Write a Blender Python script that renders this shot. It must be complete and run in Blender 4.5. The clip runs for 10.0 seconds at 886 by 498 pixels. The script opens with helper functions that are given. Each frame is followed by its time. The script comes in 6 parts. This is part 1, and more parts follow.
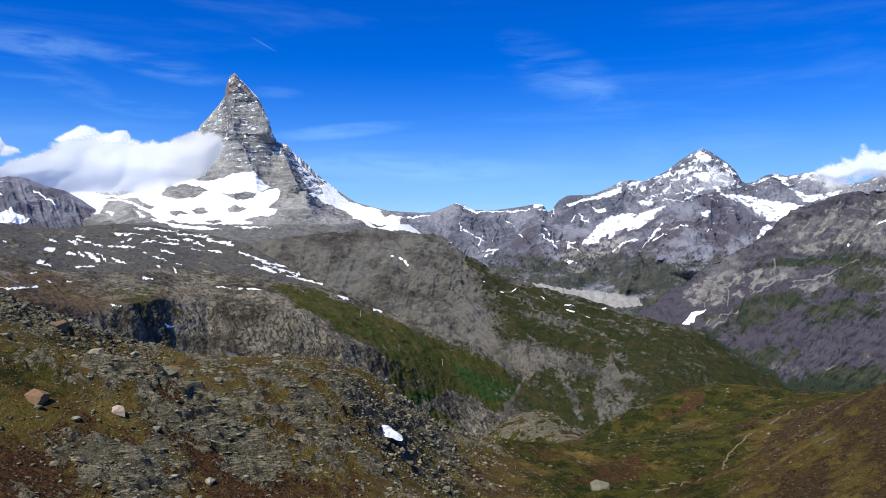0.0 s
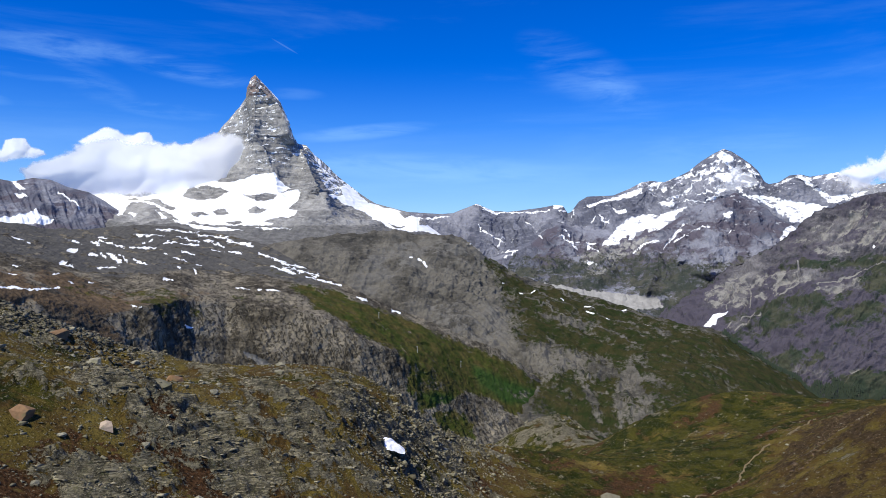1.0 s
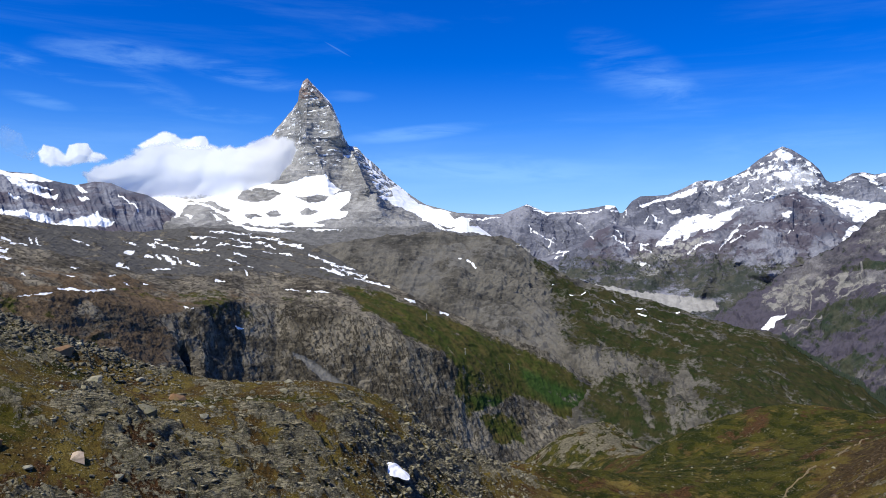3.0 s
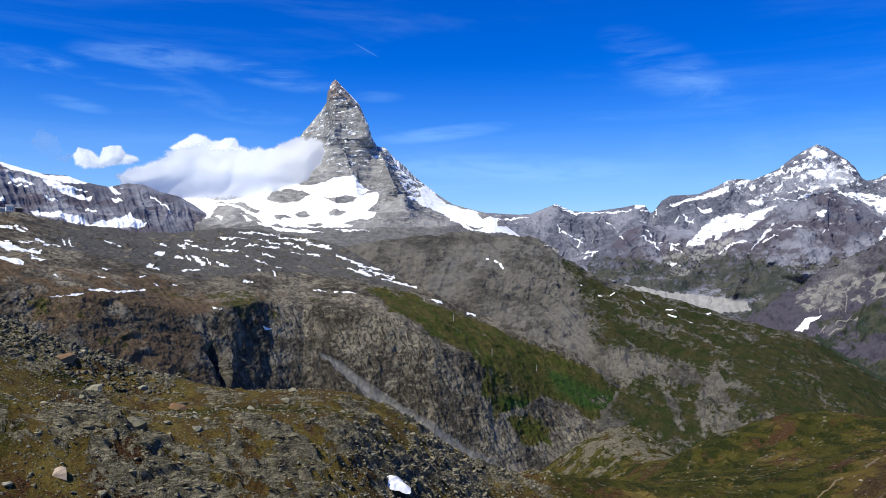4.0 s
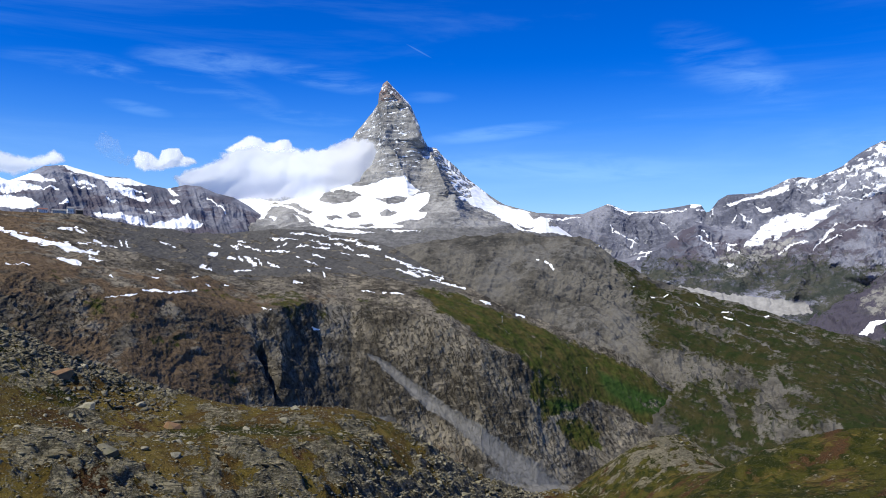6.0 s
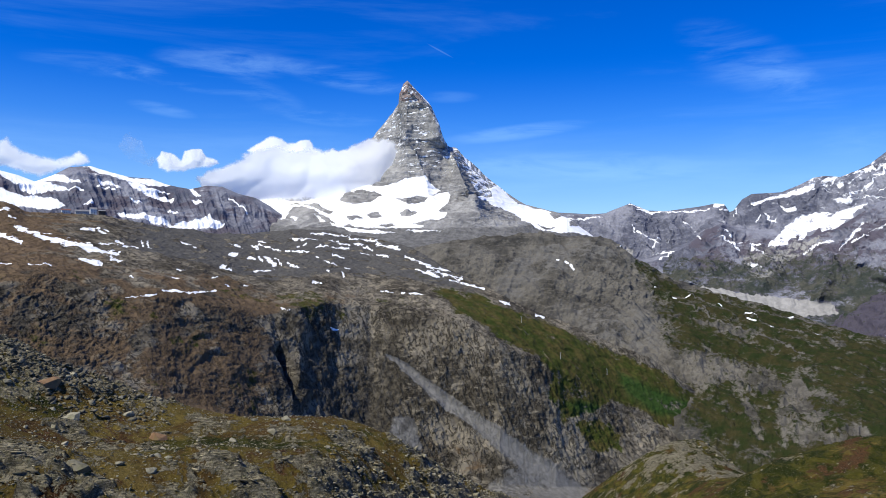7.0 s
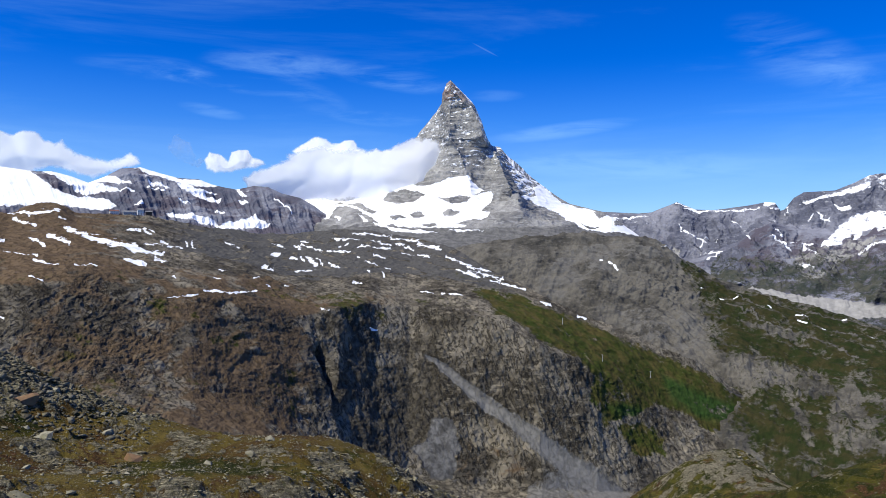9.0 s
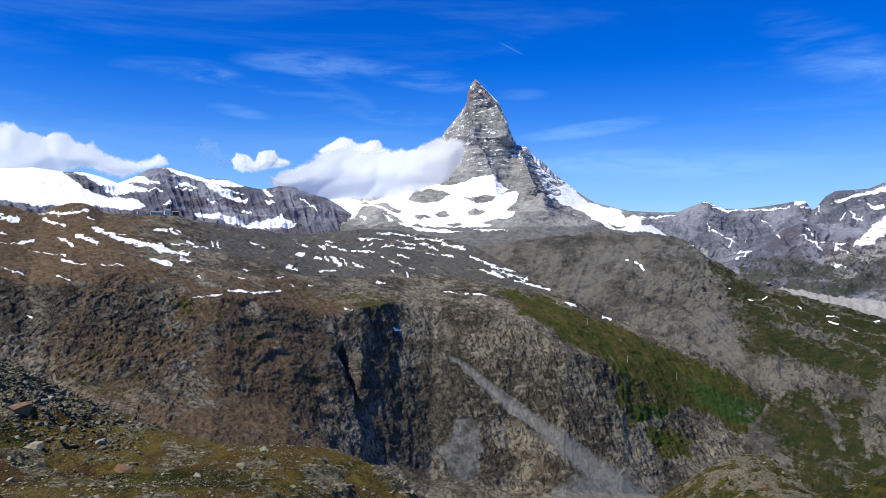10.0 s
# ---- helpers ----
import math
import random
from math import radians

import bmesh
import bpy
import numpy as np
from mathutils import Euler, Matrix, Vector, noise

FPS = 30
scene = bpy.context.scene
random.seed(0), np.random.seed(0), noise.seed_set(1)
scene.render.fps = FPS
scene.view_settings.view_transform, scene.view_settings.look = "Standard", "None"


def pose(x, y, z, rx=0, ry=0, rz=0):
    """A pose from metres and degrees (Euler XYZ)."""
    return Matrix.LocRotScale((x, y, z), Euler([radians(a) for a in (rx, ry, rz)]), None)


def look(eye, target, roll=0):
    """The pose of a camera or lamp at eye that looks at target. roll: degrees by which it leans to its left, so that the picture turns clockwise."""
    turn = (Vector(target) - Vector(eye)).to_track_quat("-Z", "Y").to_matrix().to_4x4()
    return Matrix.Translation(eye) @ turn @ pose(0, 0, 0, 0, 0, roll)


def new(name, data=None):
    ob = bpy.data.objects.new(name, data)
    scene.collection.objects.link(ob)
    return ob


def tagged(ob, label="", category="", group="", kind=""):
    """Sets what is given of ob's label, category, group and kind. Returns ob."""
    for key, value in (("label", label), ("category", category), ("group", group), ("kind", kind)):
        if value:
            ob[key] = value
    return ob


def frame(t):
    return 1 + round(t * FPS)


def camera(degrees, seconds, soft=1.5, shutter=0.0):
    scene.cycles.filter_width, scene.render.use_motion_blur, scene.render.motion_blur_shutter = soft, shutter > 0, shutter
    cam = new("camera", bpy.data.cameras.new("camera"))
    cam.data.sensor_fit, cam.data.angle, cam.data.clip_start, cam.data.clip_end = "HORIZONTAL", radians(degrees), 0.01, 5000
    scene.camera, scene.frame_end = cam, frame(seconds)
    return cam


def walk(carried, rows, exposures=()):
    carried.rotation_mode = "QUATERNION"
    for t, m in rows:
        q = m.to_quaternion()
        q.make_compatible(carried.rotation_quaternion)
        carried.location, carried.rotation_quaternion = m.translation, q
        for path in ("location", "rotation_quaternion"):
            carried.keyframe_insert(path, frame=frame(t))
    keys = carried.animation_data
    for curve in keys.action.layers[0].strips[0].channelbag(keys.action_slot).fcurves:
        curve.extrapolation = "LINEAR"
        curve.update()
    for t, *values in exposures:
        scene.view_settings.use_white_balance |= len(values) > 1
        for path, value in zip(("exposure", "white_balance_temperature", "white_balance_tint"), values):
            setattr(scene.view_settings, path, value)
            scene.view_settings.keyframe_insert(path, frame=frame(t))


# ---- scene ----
# seconds, x, y, z, yaw to the left, pitch up, lean; metres and degrees
PATH = [
    (0, -0.04, -0.01, -0.02, -8.296, 0.826, -0.111),
    (0.5, 1.48, 1.44, 0.62, -7.557, 0.867, -0.079),
    (1, 3.15, 2.78, 1.32, -6.804, 0.893, -0.034),
    (1.5, 4.98, 4.07, 1.98, -6.039, 0.886, -0.055),
    (2, 6.94, 5.44, 2.64, -5.142, 0.893, -0.056),
    (2.5, 9.00, 6.92, 3.31, -4.053, 0.915, -0.031),
    (4, 15.60, 11.67, 5.18, -0.775, 0.934, -0.083),
    (4.5, 17.74, 13.44, 5.81, 0.288, 0.925, -0.073),
    (5, 19.77, 15.31, 6.45, 1.339, 0.917, -0.039),
    (5.5, 21.57, 17.18, 6.99, 2.290, 0.927, -0.010),
    (7, 28.21, 23.35, 8.89, 4.752, 0.903, 0.016),
    (7.5, 30.33, 25.40, 9.46, 5.524, 0.894, 0.029),
    (8, 32.40, 27.38, 10.09, 6.293, 0.876, 0.059),
    (8.5, 34.66, 29.44, 10.69, 7.154, 0.854, 0.076),
    (9, 36.80, 31.47, 11.38, 8.115, 0.838, 0.108),
    (9.5, 38.87, 33.50, 12.03, 9.076, 0.817, 0.118),
    (10, 40.99, 35.66, 12.78, 10.070, 0.783, 0.148),
]


def flight(x, y, z, yaw, pitch, lean):
    a, b = radians(yaw), radians(pitch)
    ahead = Vector((-math.sin(a) * math.cos(b), math.cos(a) * math.cos(b), math.sin(b)))
    eye = Vector((x, y, z))
    return look(eye, eye + ahead * 100, lean)


cam = camera(60.39, 10.0, soft=0.9)
walk(cam, [(row[0], flight(*row[1:])) for row in PATH])

# ---- light ----
SUN_FROM = Vector((-0.42, -0.40, 0.81)).normalized()
world = bpy.data.worlds.new("world")
scene.world = world
world.use_nodes = True


class Tree:
    """Short hand for building node trees."""

    def __init__(self, tree):
        self.tree = tree
        tree.nodes.clear()

    def node(self, kind, props=None, **links):
        n = self.tree.nodes.new(kind)
        for key, value in (props or {}).items():
            setattr(n, key, value)
        for key, value in links.items():
            self.feed(n, key, value)
        return n

    def feed(self, n, key, value):
        sock = n.inputs[int(key[1:])] if key[0] == "i" and key[1:].isdigit() else n.inputs[key.replace("_", " ")]
        if isinstance(value, bpy.types.NodeSocket):
            self.tree.links.new(value, sock)
        elif isinstance(value, bpy.types.Node):
            self.tree.links.new(value.outputs[0], sock)
        else:
            if isinstance(value, tuple) and len(value) == 3 and sock.type == "RGBA":
                value = (*value, 1.0)
            sock.default_value = value

    def math(self, op, a, b=0.0, c=0.0, clamp=False):
        return self.node("ShaderNodeMath", {"operation": op, "use_clamp": clamp}, i0=a, i1=b, i2=c).outputs[0]

    def mix(self, fac, a, b, kind="MIX"):
        n = self.node("ShaderNodeMix", {"data_type": "RGBA", "blend_type": kind, "clamp_factor": True})
        self.feed(n, "i0", fac), self.feed(n, "i6", a), self.feed(n, "i7", b)
        return n.outputs[2]

    def noise(self, vec, scale, detail=6.0, rough=0.55, warp=0.0):
        return self.node("ShaderNodeTexNoise", Vector=vec, Scale=scale, Detail=detail, Roughness=rough, Distortion=warp).outputs[0]

    def stretch(self, vec, sx, sy, sz, rot=(0.0, 0.0, 0.0)):
        return self.node("ShaderNodeMapping", Vector=vec, Scale=(sx, sy, sz), Rotation=rot).outputs[0]

    def ramp(self, fac, lo, hi, clamp=True):
        n = self.node("ShaderNodeMapRange", {"clamp": clamp, "interpolation_type": "SMOOTHSTEP"}, i0=fac, i1=lo, i2=hi)
        return n.outputs[0]

    def attr(self, name):
        return self.node("ShaderNodeAttribute", {"attribute_name": name}).outputs[2]


sky = Tree(world.node_tree)
heading = math.atan2(SUN_FROM.x, SUN_FROM.y)
blue = sky.node("ShaderNodeTexSky", {"sky_type": "NISHITA", "sun_disc": False, "sun_elevation": math.asin(SUN_FROM.z),
                                     "sun_rotation": heading, "altitude": 2600.0, "air_density": 1.0, "dust_density": 1.6, "ozone_density": 3.0})
deep = sky.node("ShaderNodeHueSaturation", Hue=0.524, Saturation=1.55, Value=1.06, Color=blue)
ray_way = sky.node("ShaderNodeTexCoord").outputs[0]
height = sky.node("ShaderNodeSeparateXYZ", Vector=ray_way).outputs[2]
haze = sky.math("MULTIPLY", sky.math("SUBTRACT", 1.0, sky.ramp(height, 0.02, 0.26)), 0.55)
pale = sky.mix(haze, deep.outputs[0], (1.9, 3.6, 5.6))
across = sky.math("MULTIPLY", sky.math("ARCTAN2", sky.node("ShaderNodeSeparateXYZ", Vector=ray_way).outputs[0], sky.node("ShaderNodeSeparateXYZ", Vector=ray_way).outputs[1]), 57.2958)
upward = sky.math("MULTIPLY", sky.math("ARCSINE", height), 57.2958)


def wisp(a, e, wide, tall, tilt):
    """A long soft cirrus patch at a bearing and rise, in degrees."""
    c, d = math.cos(radians(tilt)), math.sin(radians(tilt))
    x, y = sky.math("SUBTRACT", across, a), sky.math("SUBTRACT", upward, e)
    u = sky.math("ADD", sky.math("MULTIPLY", x, c / wide), sky.math("MULTIPLY", y, d / wide))
    v = sky.math("SUBTRACT", sky.math("MULTIPLY", y, c / tall), sky.math("MULTIPLY", x, d / tall))
    return sky.math("SUBTRACT", 1.0, sky.ramp(sky.math("ADD", sky.math("MULTIPLY", u, u), sky.math("MULTIPLY", v, v)), 0.0, 2.4))


cirrus = 0.0
for a, e, wide, tall, tilt, much in ((-20.69, 14.11, 3.74, 0.85, 0, 0.55), (-26.79, 12.95, 1.79, 0.38, 0, 0.40), (-12.24, 13.51, 4.04, 0.68, -9, 0.42), (-22.53, 12.28, 2.81, 0.30, -3, 0.40), (-25.03, 10.60, 1.70, 0.34, -8, 0.30), (-13.12, 10.51, 2.72, 0.43, -3, 0.45), (-17.62, 11.83, 2.21, 0.77, -20, 0.30), (0.82, 9.57, 4.04, 0.43, 6, 0.50), (6.33, 6.94, 8.94, 0.85, -2, 0.42), (17.13, 13.77, 3.83, 1.53, -28, 0.30), (20.36, 11.91, 2.55, 0.94, -30, 0.20), (-4.29, 12.19, 1.70, 0.34, 0, 0.20), (27.09, 8.00, 5.11, 1.02, 0, 0.20), (-29.30, 13.30, 3.40, 0.60, 0, 0.30)):
    cirrus = sky.math("ADD", cirrus, sky.math("MULTIPLY", wisp(a, e, wide, tall, tilt), much * 0.36))
torn = sky.ramp(sky.noise(sky.stretch(ray_way, 3.0, 3.0, 17.0, (0.0, 0.10, 0.0)), 2.2, 8.0, 0.62, 0.6), 0.36, 0.66)
veil = sky.math("MULTIPLY", sky.ramp(sky.noise(sky.stretch(ray_way, 1.2, 1.2, 9.0, (0.0, -0.06, 0.0)), 1.9, 7.0, 0.6, 0.4), 0.46, 0.8), 0.1)
cirrus = sky.math("ADD", sky.math("MULTIPLY", cirrus, torn), veil)
cirrus = sky.math("MAXIMUM", cirrus, sky.math("MULTIPLY", wisp(-4.98, 15.50, 0.8, 0.05, -27), 0.09), clamp=True)
clouded = sky.mix(cirrus, pale, (3.6, 6.0, 8.4))
back = sky.node("ShaderNodeBackground", Color=clouded, Strength=0.15)
sky.node("ShaderNodeOutputWorld", Surface=back)

sun = new("sun", bpy.data.lights.new("sun", "SUN"))
sun.data.energy, sun.data.angle, sun.data.color = 5.0, radians(0.5), (1.0, 0.955, 0.78)
sun.matrix_world = look(SUN_FROM * 500, (0, 0, 0))
scene.view_settings.exposure = 0.15


# ---- noise over arrays of points ----
def perlin_block(p, seed):
    cell = np.floor(p)
    f = p - cell
    cell = cell.astype(np.int64)
    w = f * f * f * (f * (f * 6 - 15) + 10)
    keys = [[(cell[:, k] + d) * m for d in (0, 1)] for k, m in enumerate((73856093, 19349663, 83492791))]
    total = 0.0
    for dx in (0, 1):
        for dy in (0, 1):
            plane = keys[0][dx] ^ keys[1][dy] ^ (seed * 2654435761)
            share = (w[:, 0] if dx else 1 - w[:, 0]) * (w[:, 1] if dy else 1 - w[:, 1])
            for dz in (0, 1):
                h = plane ^ keys[2][dz]
                h = (h ^ (h >> 13)) * 1274126177 & 0x7FFFFFFF
                h ^= h >> 16
                dot = (((h & 255) / 127.5 - 1) * (f[:, 0] - dx) + ((h >> 8 & 255) / 127.5 - 1) * (f[:, 1] - dy)
                       + ((h >> 16 & 255) / 127.5 - 1) * (f[:, 2] - dz))
                total = total + dot * share * (w[:, 2] if dz else 1 - w[:, 2])
    return total * 1.25


def perlin(p, seed=0):
    """Gradient noise, about -1 to 1, at the points p (n, 3), block by block."""
    return np.concatenate([perlin_block(p[k:k + 8192], seed) for k in range(0, len(p), 8192)])


def fbm(p, size, octaves=5, seed=0, gain=0.5):
    total, amp, q = 0.0, 1.0, np.asarray(p, float) / size
    for k in range(octaves):
        total = total + amp * perlin(q, seed + k)
        amp, q = amp * gain, q * 2.03 + 7.7
    return total


def ridged(p, size, octaves=5, seed=0, gain=0.5):
    """Sharp crests and round hollows, about 0 to 1."""
    total, amp, norm, q = 0.0, 1.0, 0.0, np.asarray(p, float) / size
    for k in range(octaves):
        total = total + amp * (1 - np.minimum(1, np.abs(perlin(q, seed + k)) * 1.7)) ** 2
        norm, amp, q = norm + amp, amp * gain, q * 2.07 + 3.3
    return total / norm


def step(x, lo, hi):
    t = np.clip((x - lo) / (hi - lo), 0, 1)
    return t * t * (3 - 2 * t)


# ---- land as sheets over bearings and ranges from the middle of the flight ----
MID = np.array([20.0, 15.0, 6.0])


def place(az, el, r):
    """Points at bearings az, rises el (degrees) and ranges r (metres) from the middle of the flight."""
    a, e = np.radians(az), np.radians(el)
    return np.stack([MID[0] + r * np.sin(a) * np.cos(e), MID[1] + r * np.cos(a) * np.cos(e), MID[2] + r * np.sin(e)], -1)


def bearings(p):
    """Bearing and rise of points, in degrees."""
    d = p - MID
    return np.degrees(np.arctan2(d[..., 0], d[..., 1])), np.degrees(np.arctan2(d[..., 2], np.hypot(d[..., 0], d[..., 1])))


def line(az, *pairs):
    """A height or range that changes with the bearing, given at a few bearings."""
    return np.interp(az, pairs[0::2], pairs[1::2])


def profile(az, knots, rows):
    """Sheet of points (rows, bearings): for each bearing a slope through knots (range, rise)."""
    out = []
    for (r0, e0), (r1, e1), n in zip(knots[:-1], knots[1:], rows):
        s = np.linspace(0, 1, n, endpoint=False)[:, None]
        p0, p1 = place(az, e0, r0), place(az, e1, r1)
        out.append(p0[None] * (1 - s[..., None]) + p1[None] * s[..., None])
    out.append(place(az, knots[-1][1], knots[-1][0])[None])
    return np.concatenate(out)


def normals(grid):
    du, dv = np.gradient(grid, axis=1), np.gradient(grid, axis=0)
    n = np.cross(du, dv)
    n /= np.linalg.norm(n, axis=-1, keepdims=True) + 1e-9
    outward = np.array([0.0, -0.6, 0.8])
    return n if (n @ outward).mean() > 0 else -n


def soften(grid, times):
    """Rounds the breaks of slope along a sheet's rows."""
    for _ in range(times):
        grid[1:-1] = grid[1:-1] * 0.5 + (grid[:-2] + grid[2:]) * 0.25
    return grid


def land_mesh(name, grid, facing, material, masks):
    rows, cols = grid.shape[:2]
    mesh = bpy.data.meshes.new(name)
    mesh.vertices.add(rows * cols)
    mesh.vertices.foreach_set("co", grid.reshape(-1).astype(np.float32))
    idx = np.arange(rows * cols).reshape(rows, cols)
    quads = np.stack([idx[:-1, :-1], idx[:-1, 1:], idx[1:, 1:], idx[1:, :-1]], -1).reshape(-1)
    n = len(quads) // 4
    mesh.loops.add(n * 4)
    mesh.polygons.add(n)
    mesh.loops.foreach_set("vertex_index", quads.astype(np.int32))
    mesh.polygons.foreach_set("loop_start", np.arange(0, n * 4, 4, dtype=np.int32))
    mesh.polygons.foreach_set("loop_total", np.full(n, 4, np.int32))
    mesh.polygons.foreach_set("use_smooth", np.ones(n, bool))
    for key, value in masks.items():
        a = mesh.attributes.new(key, "FLOAT", "POINT")
        a.data.foreach_set("value", np.ascontiguousarray(value).reshape(-1).astype(np.float32))
    mesh.update(calc_edges=True)
    mesh.normals_split_custom_set_from_vertices(facing.reshape(-1, 3).astype(np.float32))
    mesh.materials.append(material)
    return mesh


def sheet(name, grid, material, masks, label, category, kind="structure", cuts=()):
    """One land surface from a grid of points (rows, columns, 3), with named masks for its materials. cuts: (row, part) splits it into parts from that row on."""
    masks = {key: np.broadcast_to(value, grid.shape[:2]) for key, value in masks.items()}
    facing = normals(grid)
    if not cuts:
        return tagged(new(name, land_mesh(name, grid, facing, material, masks)), label, category, kind=kind)
    top = tagged(new(name), label, category, kind=kind)
    top.location = grid[0, grid.shape[1] // 2]
    ends = [row for row, _ in cuts[1:]] + [grid.shape[0] - 1]
    for (row, part_name), end in zip(cuts, ends):
        cut = slice(row, end + 1)
        ob = new(part_name, land_mesh(part_name, grid[cut], facing[cut], material, {key: value[cut] for key, value in masks.items()}))
        ob.parent = top
        ob.location = -top.location
    return top


def flat(grid):
    return grid.reshape(-1, 3)


def like(values, grid):
    return values.reshape(grid.shape[:2])


def fall_lines(az, el, across, along, lean, seed):
    """Ribs and gullies that run down a slope, leaning to one side."""
    p = np.stack([((az + lean * el) * across).ravel(), (el * along).ravel(), np.zeros(az.size)], -1)
    return (ridged(p, 1.0, 5, seed, 0.55) - 0.5).reshape(az.shape)


def streaks_at(az, el, rows):
    """Leaning oval patches (bearing, rise, half width, half height, lean), 0 to 1."""
    out = np.zeros_like(el)
    for a, e, w, h, lean in rows:
        out = np.maximum(out, np.clip(1.5 - ((az - a) / w) ** 2 - ((el - e - lean * (az - a)) / h) ** 2, 0, 1))
    return out


def wander(az, el, size, much, seed):
    """Bearings and rises shifted by noise, so that the edges of painted areas run unevenly. size and much in degrees."""
    p = np.stack([az.ravel(), el.ravel() * 1.4, np.zeros(az.size)], -1)
    return az + like2(fbm(p, size, 5, seed, 0.6), az) * much, el + like2(fbm(p + 31.7, size, 5, seed + 50, 0.6), az) * much * 0.8


def like2(values, az):
    return values.reshape(az.shape)


def inside(az, el, *outline, far=0.5):
    """How far inside an outline (bearing, rise, bearing, rise ...) points lie, in degrees; negative outside."""
    q = np.array(outline).reshape(-1, 2)
    out = np.full(az.shape, -far)
    near = (az > q[:, 0].min() - far) & (az < q[:, 0].max() + far) & (el > q[:, 1].min() - far) & (el < q[:, 1].max() + far)
    a, e = az[near], el[near]
    best, within = np.full(a.shape, far), np.zeros(a.shape, bool)
    for (a0, e0), (a1, e1) in zip(q, np.roll(q, -1, axis=0)):
        da, de = a1 - a0, e1 - e0
        s = np.clip(((a - a0) * da + (e - e0) * de) / (da * da + de * de + 1e-9), 0, 1)
        best = np.minimum(best, np.hypot(a - a0 - s * da, e - e0 - s * de))
        if e0 != e1:
            within ^= ((e0 > e) != (e1 > e)) & (a < a0 + (e - e0) * da / de)
    out[near] = np.where(within, best, -best)
    return out


def paint(az, el, soft, *outlines):
    """0 to 1 over the areas within the outlines, with an edge of soft degrees."""
    out = np.full(az.shape, -0.5)
    for outline in outlines:
        out = np.maximum(out, inside(az, el, *outline))
    return np.clip(0.5 + out / soft, 0, 1)


def brush(az, el, wide, *runs, uneven=0.0):
    """0 to 1 along thin bands (bearing, rise, bearing, rise ...) of a half width in degrees, which may change by noise."""
    best, reach = np.full(az.shape, 9.0), wide * 2.6
    for run in runs:
        q = np.array(run).reshape(-1, 2)
        near = np.nonzero((az > q[:, 0].min() - reach) & (az < q[:, 0].max() + reach) & (el > q[:, 1].min() - reach) & (el < q[:, 1].max() + reach))
        a, e = az[near], el[near]
        for (a0, e0), (a1, e1) in zip(q[:-1], q[1:]):
            da, de = a1 - a0, e1 - e0
            s = np.clip(((a - a0) * da + (e - e0) * de) / (da * da + de * de + 1e-9), 0, 1)
            best[near] = np.minimum(best[near], np.hypot(a - a0 - s * da, e - e0 - s * de))
    return np.clip(1.5 - best / (wide * np.clip(1 + uneven, 0.3, 2.2)), 0, 1)


